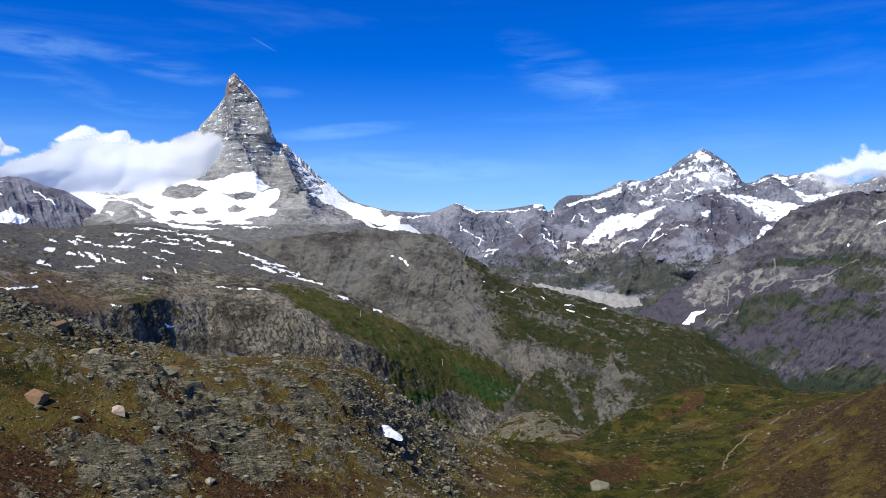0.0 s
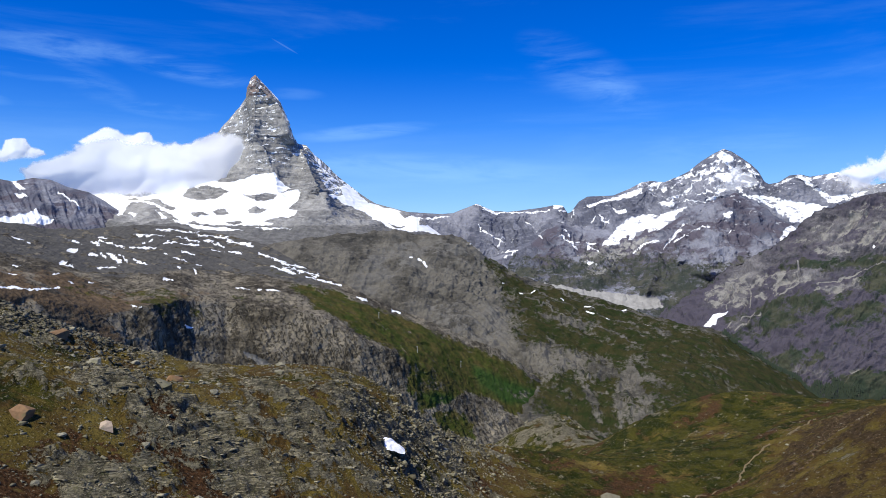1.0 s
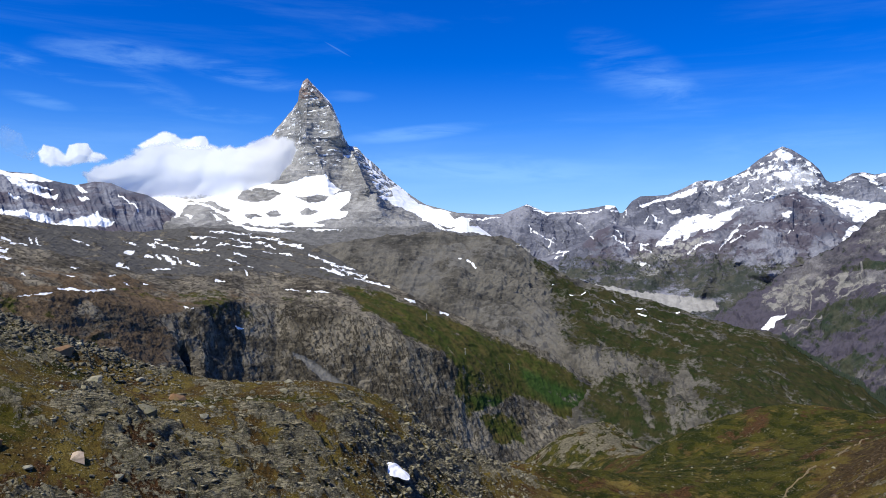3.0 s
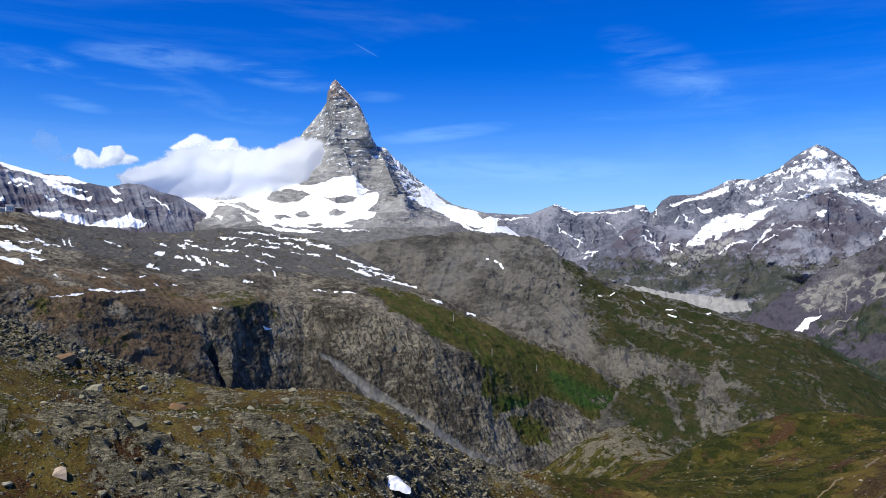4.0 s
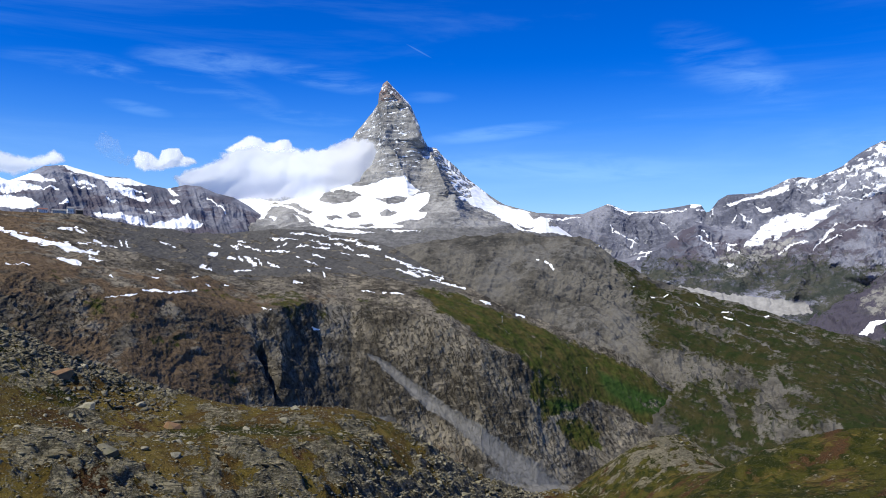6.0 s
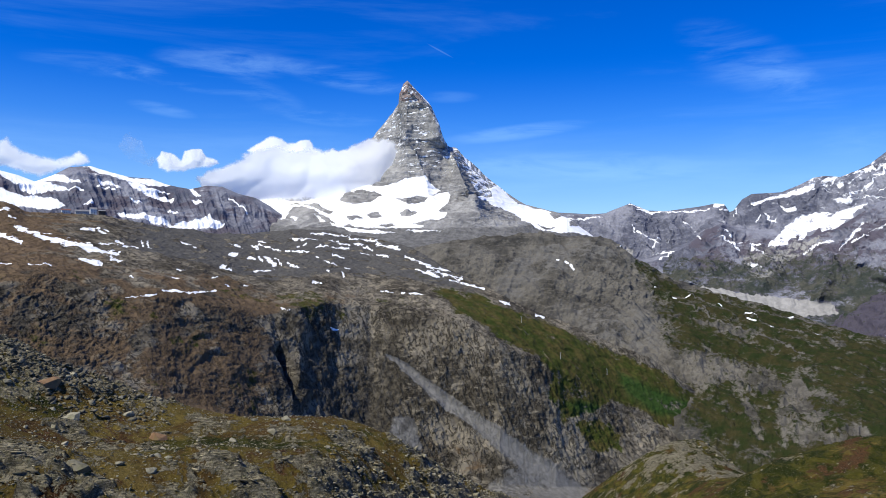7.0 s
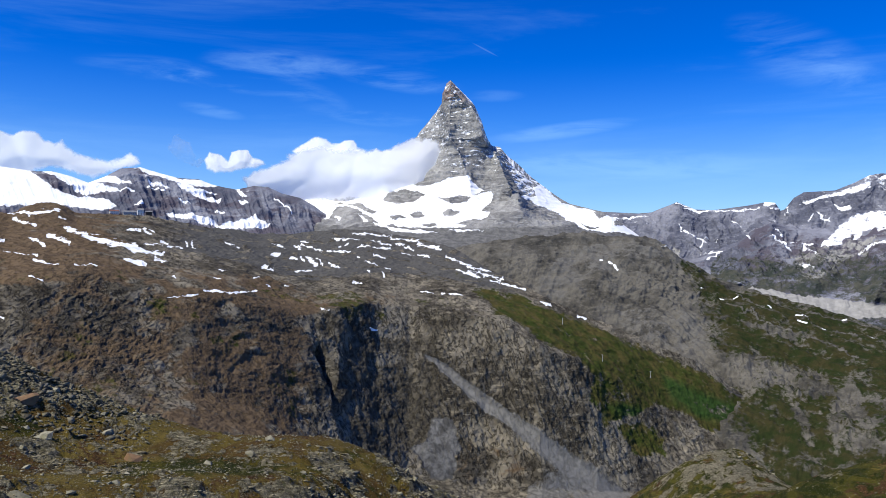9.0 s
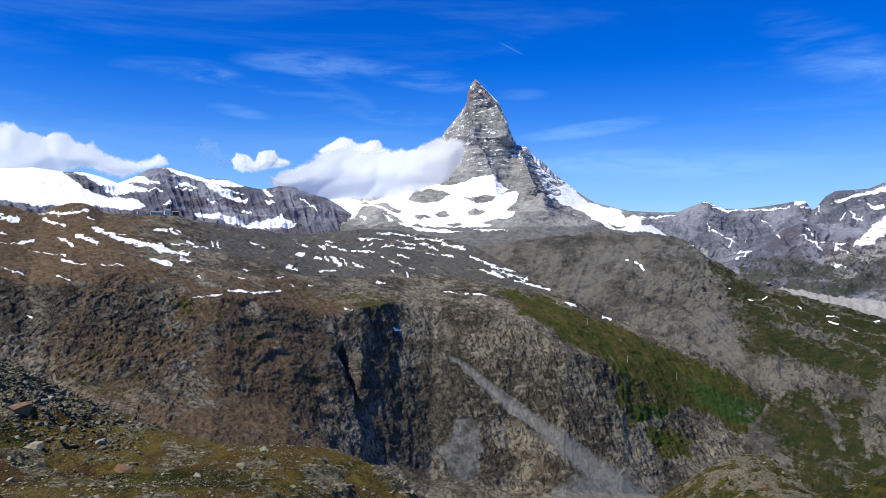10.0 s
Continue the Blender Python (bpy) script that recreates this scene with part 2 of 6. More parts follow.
# ---- materials ----
def land_material(name, rock, rock_dark, scree, grass, grass_dry, size, rust_haze=(0.19, 0.125, 0.075), bump=0.6, streak=3.0, snow_edge=0.25, cracked=0.5, grain=1.0, upright_mark=0.55):
    """Bare rock with scree, grass, rust (on far land a haze and shade tint), slate with painted shade, and snow where
    the masks of the sheet say so. size: metres of its broad markings.
    """
    mat = bpy.data.materials.new(name)
    mat.use_nodes = True
    t = Tree(mat.node_tree)
    pos = t.node("ShaderNodeTexCoord").outputs[3]
    broad = t.noise(pos, 1.0 / size, 5.0, 0.6, 0.3)
    fine = t.noise(pos, 9.0 / size, 8.0, 0.7)
    beds = t.noise(t.stretch(pos, 1.0, 1.0, streak, (0.15, 0.2, 0.0)), 4.0 / size, 7.0, 0.65, 0.5)
    upright = t.noise(t.stretch(pos, 1.0, 1.0, 0.18), 12.0 / size, 6.0, 0.65, 0.2)
    c = t.mix(t.ramp(broad, 0.40, 0.60), rock_dark, rock)
    c = t.mix(t.math("MULTIPLY", t.ramp(beds, 0.48, 0.66), 0.6 * grain), c, tuple(v * 1.45 for v in rock))
    c = t.mix(t.math("MULTIPLY", t.ramp(upright, 0.52, 0.7), upright_mark * grain), c, tuple(v * 0.55 for v in rock_dark))
    crack = t.math("ABSOLUTE", t.math("SUBTRACT", t.noise(t.stretch(pos, 1.0, 1.0, 0.45, (0.3, 0.25, 0.0)), 7.0 / size, 7.0, 0.62, 0.6), 0.5))
    gap_line = t.math("SUBTRACT", 1.0, t.ramp(crack, 0.0, 0.035))
    c = t.mix(t.math("MULTIPLY", gap_line, cracked), c, tuple(v * 0.3 for v in rock_dark))
    # Darkened copy of the rock, for slate and for painted shade.
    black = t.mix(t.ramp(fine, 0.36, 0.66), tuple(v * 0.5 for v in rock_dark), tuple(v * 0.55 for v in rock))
    c = t.mix(t.math("MULTIPLY", t.ramp(t.math("ADD", t.attr("slate_shade"), t.math("MULTIPLY", t.math("SUBTRACT", beds, 0.5), 0.8)), 0.3, 0.7), 0.9), c, black)
    c = t.mix(t.ramp(t.math("ADD", t.attr("rust_haze"), t.math("MULTIPLY", t.math("SUBTRACT", beds, 0.5), 1.4)), 0.35, 0.75), c, rust_haze)
    pebble = t.mix(t.ramp(fine, 0.3, 0.7), tuple(v * 0.8 for v in scree), tuple(v * 1.15 for v in scree))
    ragged = t.math("MULTIPLY", t.math("SUBTRACT", fine, 0.5), 1.3)
    c = t.mix(t.ramp(t.math("ADD", t.attr("scree"), ragged), 0.35, 0.65), c, pebble)
    turf = t.mix(t.ramp(t.noise(pos, 3.0 / size, 7.0, 0.65), 0.35, 0.65), grass_dry, grass)
    turf = t.mix(t.math("MULTIPLY", t.ramp(fine, 0.45, 0.75), 0.45), turf, tuple(v * 0.45 for v in grass))
    turf = t.mix(t.math("MULTIPLY", t.attr("lush"), 0.8), turf, (0.026, 0.062, 0.014))
    c = t.mix(t.ramp(t.math("ADD", t.attr("grass"), t.math("MULTIPLY", ragged, 1.5)), 0.3, 0.7), c, turf)
    c = t.mix(t.ramp(t.math("ADD", t.attr("gravel"), t.math("MULTIPLY", ragged, 0.5)), 0.35, 0.65), c, t.mix(t.ramp(fine, 0.3, 0.7), tuple(v * 1.5 for v in scree), tuple(v * 2.1 for v in scree)))
    white = t.ramp(t.math("ADD", t.attr("snow"), t.math("MULTIPLY", t.math("SUBTRACT", t.noise(pos, 14.0 / size, 6.0, 0.65), 0.5), 0.9)), 0.5 - snow_edge * 0.5, 0.5 + snow_edge * 0.5)
    c = t.mix(white, c, (0.86, 0.88, 0.92))
    relief = t.math("ADD", t.math("MULTIPLY", fine, 0.6), t.math("ADD", t.math("MULTIPLY", upright, 0.5), t.math("SUBTRACT", t.math("MULTIPLY", beds, 0.5), t.math("MULTIPLY", gap_line, 0.6 * cracked))))
    smooth = t.math("MAXIMUM", t.math("MULTIPLY", white, 0.9), t.math("MULTIPLY", t.math("MAXIMUM", t.attr("grass"), t.attr("scree")), 0.6))
    relief = t.math("MULTIPLY", relief, t.math("SUBTRACT", 1.0, smooth))
    b = t.node("ShaderNodeBump", Strength=bump, Distance=size * 0.06, Height=relief)
    s = t.node("ShaderNodeBsdfPrincipled", Base_Color=c, Roughness=t.math("SUBTRACT", 0.92, t.math("MULTIPLY", white, 0.25)), Normal=b)
    t.feed(s, "Specular_IOR_Level", 0.06)
    t.node("ShaderNodeOutputMaterial", Surface=s)
    return mat


# Distance haze is put into this base colour as a blue tint.
far_hazy_rock = land_material("far_hazy_rock", (0.215, 0.222, 0.265), (0.092, 0.098, 0.13), (0.28, 0.275, 0.265), (0.034, 0.042, 0.036), (0.075, 0.075, 0.060), 260.0, rust_haze=(0.088, 0.080, 0.102), bump=0.5, snow_edge=0.5, cracked=0.12, grain=0.6)
peak_rock = land_material("peak_rock", (0.30, 0.297, 0.292), (0.18, 0.178, 0.178), (0.36, 0.35, 0.34), (0.075, 0.085, 0.045), (0.12, 0.115, 0.07), 220.0, rust_haze=(0.22, 0.15, 0.13), bump=0.7, streak=5.0, cracked=0.2)
cliff_rock = land_material("cliff_rock", (0.195, 0.172, 0.132), (0.066, 0.058, 0.045), (0.092, 0.089, 0.083), (0.036, 0.050, 0.010), (0.080, 0.066, 0.022), 90.0, rust_haze=(0.124, 0.088, 0.055), bump=0.85, cracked=0.75, grain=0.9, upright_mark=0.2)
spur_rock = land_material("spur_rock", (0.122, 0.114, 0.099), (0.056, 0.053, 0.047), (0.118, 0.113, 0.104), (0.018, 0.026, 0.008), (0.038, 0.034, 0.014), 110.0, bump=0.65, cracked=0.2, grain=0.7, upright_mark=0.3)

# Tones shifted to purple-blue, so that the haze lies in the colour.
valley_hazy_rock = land_material("valley_hazy_rock", (0.150, 0.143, 0.148), (0.066, 0.064, 0.076), (0.21, 0.203, 0.188), (0.026, 0.038, 0.026), (0.058, 0.060, 0.042), 200.0, rust_haze=(0.070, 0.064, 0.084), bump=0.6, cracked=0.25, grain=0.8)


def hillside_material(name):
    """Lichened rock, turf and heath, by the masks bare, heath and lush of the sheet."""
    mat = bpy.data.materials.new(name)
    mat.use_nodes = True
    t = Tree(mat.node_tree)
    pos = t.node("ShaderNodeTexCoord").outputs[3]
    metre, hand = t.noise(pos, 0.45, 9.0, 0.7, 0.3), t.noise(pos, 2.2, 7.0, 0.72)
    broad = t.noise(pos, 0.06, 6.0, 0.62, 0.4)
    tilt = (0.4, 0.12, 0.15)
    beds = t.noise(t.stretch(pos, 0.2, 1.0, 3.6, tilt), 1.2, 9.0, 0.72, 0.6)
    crack = t.math("ABSOLUTE", t.math("SUBTRACT", t.noise(t.stretch(pos, 0.25, 1.0, 2.8, tilt), 0.75, 8.0, 0.68, 0.9), 0.5))
    joint = t.math("ABSOLUTE", t.math("SUBTRACT", t.noise(t.stretch(pos, 1.0, 0.6, 0.5), 0.5, 6.0, 0.66, 0.7), 0.5))
    gap_line = t.math("MAXIMUM", t.math("SUBTRACT", 1.0, t.ramp(crack, 0.0, 0.026)), t.math("SUBTRACT", 1.0, t.ramp(joint, 0.0, 0.02)))
    rock = t.mix(t.ramp(metre, 0.36, 0.60), (0.100, 0.090, 0.060), (0.32, 0.285, 0.19))
    rock = t.mix(t.math("MULTIPLY", t.ramp(beds, 0.50, 0.62), 0.85), rock, (0.50, 0.44, 0.30))
    rock = t.mix(t.math("MULTIPLY", t.ramp(broad, 0.52, 0.64), 0.45), rock, (0.42, 0.37, 0.25))
    rock = t.mix(t.math("MULTIPLY", t.ramp(t.noise(pos, 1.3, 6.0, 0.7), 0.52, 0.66), 0.6), rock, (0.14, 0.145, 0.065))
    rock = t.mix(t.math("MULTIPLY", gap_line, 0.7), rock, (0.02, 0.019, 0.016))
    patch = t.noise(t.stretch(pos, 1.0, 0.55, 1.0, (0.0, 0.0, 0.6)), 0.16, 8.0, 0.7, 0.6)
    turf = t.mix(t.ramp(patch, 0.40, 0.58), (0.082, 0.050, 0.017), (0.125, 0.094, 0.023))
    turf = t.mix(t.math("MULTIPLY", t.ramp(broad, 0.50, 0.66), 0.7), turf, (0.19, 0.142, 0.040))
    green = t.mix(t.ramp(patch, 0.42, 0.58), (0.018, 0.024, 0.005), (0.068, 0.062, 0.011))
    green = t.mix(t.math("MULTIPLY", t.ramp(metre, 0.5, 0.66), 0.6), green, (0.034, 0.046, 0.009))
    turf = t.mix(t.ramp(t.math("ADD", t.attr("lush"), t.math("MULTIPLY", t.math("SUBTRACT", metre, 0.5), 1.4)), 0.35, 0.6), turf, green)
    turf = t.mix(t.math("MULTIPLY", t.ramp(hand, 0.50, 0.66), 0.75), turf, (0.022, 0.018, 0.008))
    heath = t.mix(t.ramp(hand, 0.38, 0.62), (0.024, 0.014, 0.007), (0.112, 0.056, 0.025))
    turf = t.mix(t.ramp(t.math("ADD", t.attr("heath"), t.math("MULTIPLY", t.math("SUBTRACT", metre, 0.5), 1.6)), 0.42, 0.60), turf, heath)
    soil = t.mix(t.ramp(t.noise(pos, 1.1, 8.0, 0.75), 0.36, 0.64), (0.026, 0.018, 0.009), (0.088, 0.058, 0.028))
    turf = t.mix(t.ramp(t.math("ADD", t.attr("soil"), t.math("MULTIPLY", t.math("SUBTRACT", metre, 0.5), 1.5)), 0.38, 0.58), turf, soil)
    grit = t.ramp(t.noise(pos, 3.2, 5.0, 0.65), 0.60, 0.67)
    turf = t.mix(t.math("MULTIPLY", grit, 0.75), turf, (0.32, 0.28, 0.19))
    ragged = t.math("ADD", t.math("MULTIPLY", t.math("SUBTRACT", metre, 0.5), 1.8), t.math("MULTIPLY", t.math("SUBTRACT", hand, 0.5), 1.1))
    is_rock = t.ramp(t.math("ADD", t.attr("bare"), ragged), 0.42, 0.54)
    c = t.mix(is_rock, turf, rock)
    relief = t.math("ADD", t.math("MULTIPLY", hand, 0.8), t.math("ADD", t.math("MULTIPLY", metre, 0.8), t.math("MULTIPLY", is_rock, t.math("SUBTRACT", t.math("MULTIPLY", beds, 1.2), t.math("MULTIPLY", gap_line, 0.6)))))
    b = t.node("ShaderNodeBump", Strength=0.9, Distance=1.1, Height=relief)
    s = t.node("ShaderNodeBsdfPrincipled", Base_Color=c, Roughness=0.95, Normal=b)
    t.feed(s, "Specular_IOR_Level", 0.04)
    t.node("ShaderNodeOutputMaterial", Surface=s)
    return mat


near_rock = hillside_material("near_hillside")


# ---- far: the horned peak and its snowfields ----
az = np.linspace(-25, 7.5, 600)
crest = line(az, -25, 2.0, -21, 3.0, -19.5, 4.3, -18, 4.8, -16.5, 4.9, -15.3, 5.3, -14, 5.1, -12.4, 6.2, -10.8, 8.2, -10, 9.1, -9.5, 9.75, -8.8, 10.6, -8.3, 11.2, -7.96, 11.75,
             -7.8, 12.5, -7.65, 13.1, -7.33, 13.4, -6.6, 12.65, -5.75, 11.85, -5.35, 11.2, -5, 10.4, -4.7, 9.4, -4.25, 8.6, -3.6, 8.45, -3, 7.75, -2.35, 7.2,
             -1.3, 6.25, -0.2, 5.4, 0.6, 4.8, 1.5, 4.25, 2.7, 3.9, 4, 3.6, 5, 3.0, 7.5, 1.2)
foot = np.minimum(line(az, -25, 1.0, -19.5, 2.2, -17, 3.4, -12, 4.6, -9, 5.0, -7.4, 6.2, -5, 5.2, -2.4, 5.0, 0, 3.9, 2, 3.2, 7.5, 2.8), crest - 0.25)
one = np.ones_like(az)
grid = profile(az, [(2900 * one, -1.5 * one), (3500 * one, line(az, -25, 0.2, -18, 1.2, -14.5, 2.1, -12, 2.4, -6, 2.6, 1, 2.3, 4, 1.6, 7.5, 0.4)), (4150 * one, foot), (4620 * one, crest), (4800 * one, crest - 5)], [50, 90, 190, 14])
p_az, p_el = bearings(grid)
spine = line(p_el.ravel(), 2.4, 1.5, 3.7, -0.7, 5.0, -2.7, 6.9, -3.4, 8.5, -4.15, 9.2, -4.85, 11.4, -5.55, 13.4, -7.33).reshape(p_el.shape)
on_face = step(p_el, 3.2, 5.6) * step(crest[None] - p_el, 0.0, 0.5)
ridge_out = np.exp(-np.abs(p_az - spine) / 1.6) * 330 * on_face
rib = np.exp(-np.abs(p_az - (spine - 2.3 - 0.10 * (12 - p_el))) / 0.7) * 90 * on_face
toward = (MID - grid) / np.linalg.norm(MID - grid, axis=-1, keepdims=True)
cone = np.clip(1 - np.abs(p_az + 2.2) / np.maximum(0.2, (5.1 - p_el) * 1.5), 0, 1) * (p_el < 5.1) * step(p_el, 2.2, 3.6)
grid = grid + toward * (ridge_out + rib + cone * 130)[..., None]
rough_p = flat(grid) * np.array([1, 1, 0.6])
lumps = like(ridged(rough_p, 330, 6, 3, 0.55) - 0.5, grid) * 46 + like(fbm(flat(grid) * np.array([0.5, 0.5, 3.0]) @ np.array([[1, 0, 0.2], [0, 1, 0], [0, 0, 1.0]]), 80, 4, 9), grid) * 10
wa, we = wander(p_az, p_el, 0.5, 0.09, 201)
field = paint(wa, we, 0.1, (-18.78, 4.78, -18.20, 5.36, -17.04, 5.56, -15.66, 5.60, -14.67, 5.62, -13.46, 5.73, -12.24, 5.76, -9.77, 5.72, -8.74, 5.74, -7.98, 5.92, -7.52, 6.18, -6.64, 6.40, -6.01, 6.40, -5.80, 6.03, -5.25, 5.53, -4.66, 5.28, -5.42, 5.02, -4.32, 5.16, -4.02, 4.90, -4.32, 4.35, -4.99, 3.84, -4.23, 3.68, -4.57, 3.34, -5.58, 3.21, -5.84, 2.82, -6.42, 2.61, -8.10, 2.56, -9.77, 2.63, -10.59, 2.58, -11.62, 2.78, -12.31, 2.61, -12.72, 2.98, -13.45, 3.42, -14.06, 3.70, -14.66, 3.90, -15.14, 4.14, -15.85, 4.00, -16.20, 3.38, -16.52, 2.97, -17.22, 3.45, -17.81, 4.08))
islands = paint(wa, we, 0.12,
                (-16.84, 4.55, -16.25, 4.73, -15.66, 4.94, -15.26, 5.36, -14.66, 5.05, -13.94, 4.69, -15.06, 4.59),
                (-12.36, 4.52, -11.83, 5.19, -10.81, 5.42, -9.77, 5.27, -9.19, 4.98, -9.94, 4.64, -11.21, 4.24, -12.03, 4.31),
                (-8.19, 4.62, -7.27, 4.79, -6.43, 4.97, -5.71, 4.85, -6.01, 4.55, -7.06, 4.42),
                (-7.90, 3.70, -7.27, 3.95, -6.43, 3.79, -7.01, 3.53, -7.77, 3.53),
                (-15.14, 4.34, -14.46, 4.27, -13.45, 4.00, -12.85, 3.72, -13.05, 3.55, -13.94, 3.83),
                (-10.35, 3.50, -9.56, 3.72, -9.19, 3.52, -9.93, 3.34),
                (-6.93, 2.94, -6.00, 3.16, -4.99, 3.00, -6.00, 2.78),
                (-9.44, 2.84, -8.52, 2.98, -8.10, 2.81, -8.94, 2.68),
                (-11.83, 3.24, -11.01, 3.45, -10.59, 3.21, -11.42, 3.03),
                (-16.25, 4.36, -15.54, 4.46, -15.14, 4.30, -15.85, 4.20))
bits = paint(wa, we, 0.1, (-16.01, 3.34, -15.65, 3.39, -15.29, 3.15, -15.61, 2.94),
             (-14.18, 3.54, -13.86, 3.42, -13.37, 3.05, -13.77, 3.09),
             (-13.13, 3.01, -12.23, 2.78, -11.82, 2.45, -12.56, 2.56),
             (-12.03, 2.61, -9.77, 2.42, -8.10, 2.30, -9.77, 2.17, -11.62, 2.32),
             (-7.60, 2.43, -4.31, 2.45, -6.42, 2.27))
saddle = paint(wa, we, 0.12, (-2.11, 4.96, -1.43, 4.70, -0.70, 4.19, 0.36, 3.77, 1.21, 3.22, 2.06, 2.58, 2.91, 2.32, 4.18, 2.23, 4.82, 2.19, 5.87, 1.93, 7.13, 1.76, 7.88, 1.76, 7.22, 2.64, 4.82, 2.61, 4.73, 2.95, 5.33, 3.03, 4.61, 3.29, 3.76, 3.51, 3.34, 3.72, 2.07, 3.98, 1.00, 4.32, 0.36, 4.91, -0.06, 5.30, -0.57, 5.72, -1.09, 5.46, -0.91, 4.87, -1.68, 4.96))
saddle = saddle - paint(wa, we, 0.1, (-1.08, 4.07, -0.15, 4.03, 0.62, 3.52, 1.47, 2.58, 0.87, 2.37, 0.02, 2.84), (3.25, 3.55, 3.76, 3.63, 4.19, 3.34, 3.68, 3.21), (1.98, 2.88, 2.49, 2.66, 3.76, 2.49, 3.00, 2.37))
snow = np.maximum.reduce([field - islands * 1.1, bits, saddle])
dust = like(fbm(flat(grid) * np.array([0.7, 0.7, 3.2]), 46, 5, 33, 0.72), grid)
dusting = np.where(p_az < spine, 0.25 + dust * 0.62, 0.42 + dust * 0.5) * step(p_el, 5.6, 7.5)
rim = np.exp(-np.abs(p_az - spine - 0.12) / 0.16) * step(p_el, 9.0, 10.0) * 0.9
bands = np.exp(-((p_el - 7.0 - 0.25 * (p_az + 6)) / 0.09) ** 2) * ((p_az > -7.3) & (p_az < -5.0)) * 0.75 + np.exp(-((p_el - 8.0 - 0.1 * (p_az + 6)) / 0.07) ** 2) * ((p_az > -6.8) & (p_az < -4.7)) * 0.6
flank = paint(wa, we, 0.4, (-3.64, 8.23, -3.05, 8.23, -1.98, 7.06, -0.06, 5.63, 0.62, 4.70, -0.49, 4.87, -1.68, 5.04, -2.28, 5.46, -2.70, 6.47, -3.30, 7.31)) * (0.50 + dust * 0.55)
snow = np.clip(np.maximum.reduce([snow, dusting, flank, rim, bands * (0.6 + dust)]), 0, 1)
calm = 1 - 0.8 * np.clip(snow, 0, 1) * (p_el < 6.6)
grid = grid + normals(grid) * (lumps * step(p_el, 1.0, 3.0) * calm * step(crest[None] + 0.001 - p_el, -0.2, 0.8) * 0.8 + lumps * 0.18)[..., None]
sheet("horned_peak", grid, peak_rock, {"snow": snow, "grass": 0.0, "scree": 0.2 * cone, "slate_shade": 0.75 * step(2.9 - p_el, 0, 0.5), "rust_haze": 0.55 * step(p_el, 11.6, 12.0)},
      "steep grey pyramid peak with snowfields at its foot", "mountain", "", [(0, "rock_terrace"), (50, "snowfield_slope"), (140, "summit_pyramid")])

# ---- far: the snowy ridge beside it ----
az = np.linspace(-44, -15, 560)
one = np.ones_like(az)
crest = line(az, -44, 5.6, -40, 5.9, -38, 6.1, -36, 5.9, -35, 5.95, -33.8, 5.65, -32.8, 5.3, -31.8, 5.75, -30.8, 6.35, -29.5, 6.5, -28.1, 6.1, -27, 5.85, -25.6, 5.8, -24.4, 5.4,
             -23, 5.15, -21.8, 5.45, -20.8, 5.4, -19.8, 4.95, -18.5, 4.65, -17.5, 4.1, -16.2, 3.2, -15, 2.2)
grid = profile(az, [(3300 * one, 0.0 * one), (3750 * one, line(az, -44, 3.4, -32, 2.9, -28, 2.7, -24, 2.4, -15, 1.8)), (4100 * one, crest), (4350 * one, crest - 4)], [20, 150, 14])
p_az, p_el = bearings(grid)
bend = like(fbm(flat(grid), 300, 4, 45), grid)
bed = ((grid[..., 2] + bend * 30) / 52) % 1.0
lumps = like(ridged(flat(grid) * np.array([1, 1, 0.28]), 240, 6, 41) - 0.5, grid) * 60 + (step(bed, 0.5, 0.95) - bed) * 16 + fall_lines(p_az, p_el, 1.7, 0.2, 0.35, 48) * 30
lumps = lumps * (0.1 + 0.9 * step(crest[None] - p_el, 0.1, 0.7))
wobble = like(fbm(flat(grid) * np.array([1, 1, 1.5]), 160, 5, 44), grid)
wa, we = wander(p_az, p_el, 0.5, 0.10, 211)
drifts = paint(wa, we, 0.12,
               (-48.52, 6.69, -39.88, 6.48, -37.94, 6.34, -36.33, 5.91, -34.88, 4.87, -33.47, 4.34, -31.66, 4.32, -31.00, 3.87, -32.03, 3.49, -34.17, 3.70, -37.92, 3.59, -39.87, 3.97, -48.50, 3.72),
               (-34.36, 5.39, -33.30, 5.86, -32.04, 5.99, -31.30, 5.82, -29.97, 5.28, -30.93, 5.29, -32.03, 5.37, -32.94, 5.25),
               (-35.65, 5.94, -34.88, 5.60, -33.90, 4.95, -32.90, 4.36, -32.54, 4.53, -31.59, 4.95, -32.94, 5.52, -34.18, 5.93),
               (-29.97, 6.58, -28.31, 6.37, -27.08, 5.81, -26.18, 5.76, -24.49, 5.72, -23.93, 5.37, -25.40, 5.33, -26.69, 5.50, -27.73, 5.67, -28.99, 6.03),
               (-27.16, 5.53, -26.53, 5.50, -25.52, 5.17, -24.88, 4.77, -24.01, 4.59, -24.17, 4.34, -25.40, 4.48, -26.18, 4.83, -26.84, 5.09),
               (-23.29, 5.34, -22.89, 5.27, -22.24, 4.74, -22.57, 4.66),
               (-22.97, 4.44, -22.41, 4.49, -22.16, 4.21, -22.65, 4.16),
               (-27.73, 3.54, -25.59, 3.21, -24.01, 2.78, -22.32, 2.97, -21.67, 3.39, -21.27, 3.06, -20.57, 2.74, -21.59, 2.48, -23.61, 2.46, -25.59, 2.81, -27.53, 3.26),
               (-29.89, 3.85, -29.44, 4.18, -29.21, 3.91, -29.59, 3.74),
               (-32.32, 5.28, -30.86, 5.01, -31.08, 4.85, -32.21, 4.97),
               (-29.07, 5.75, -27.54, 5.23, -27.69, 5.11, -28.99, 5.47))
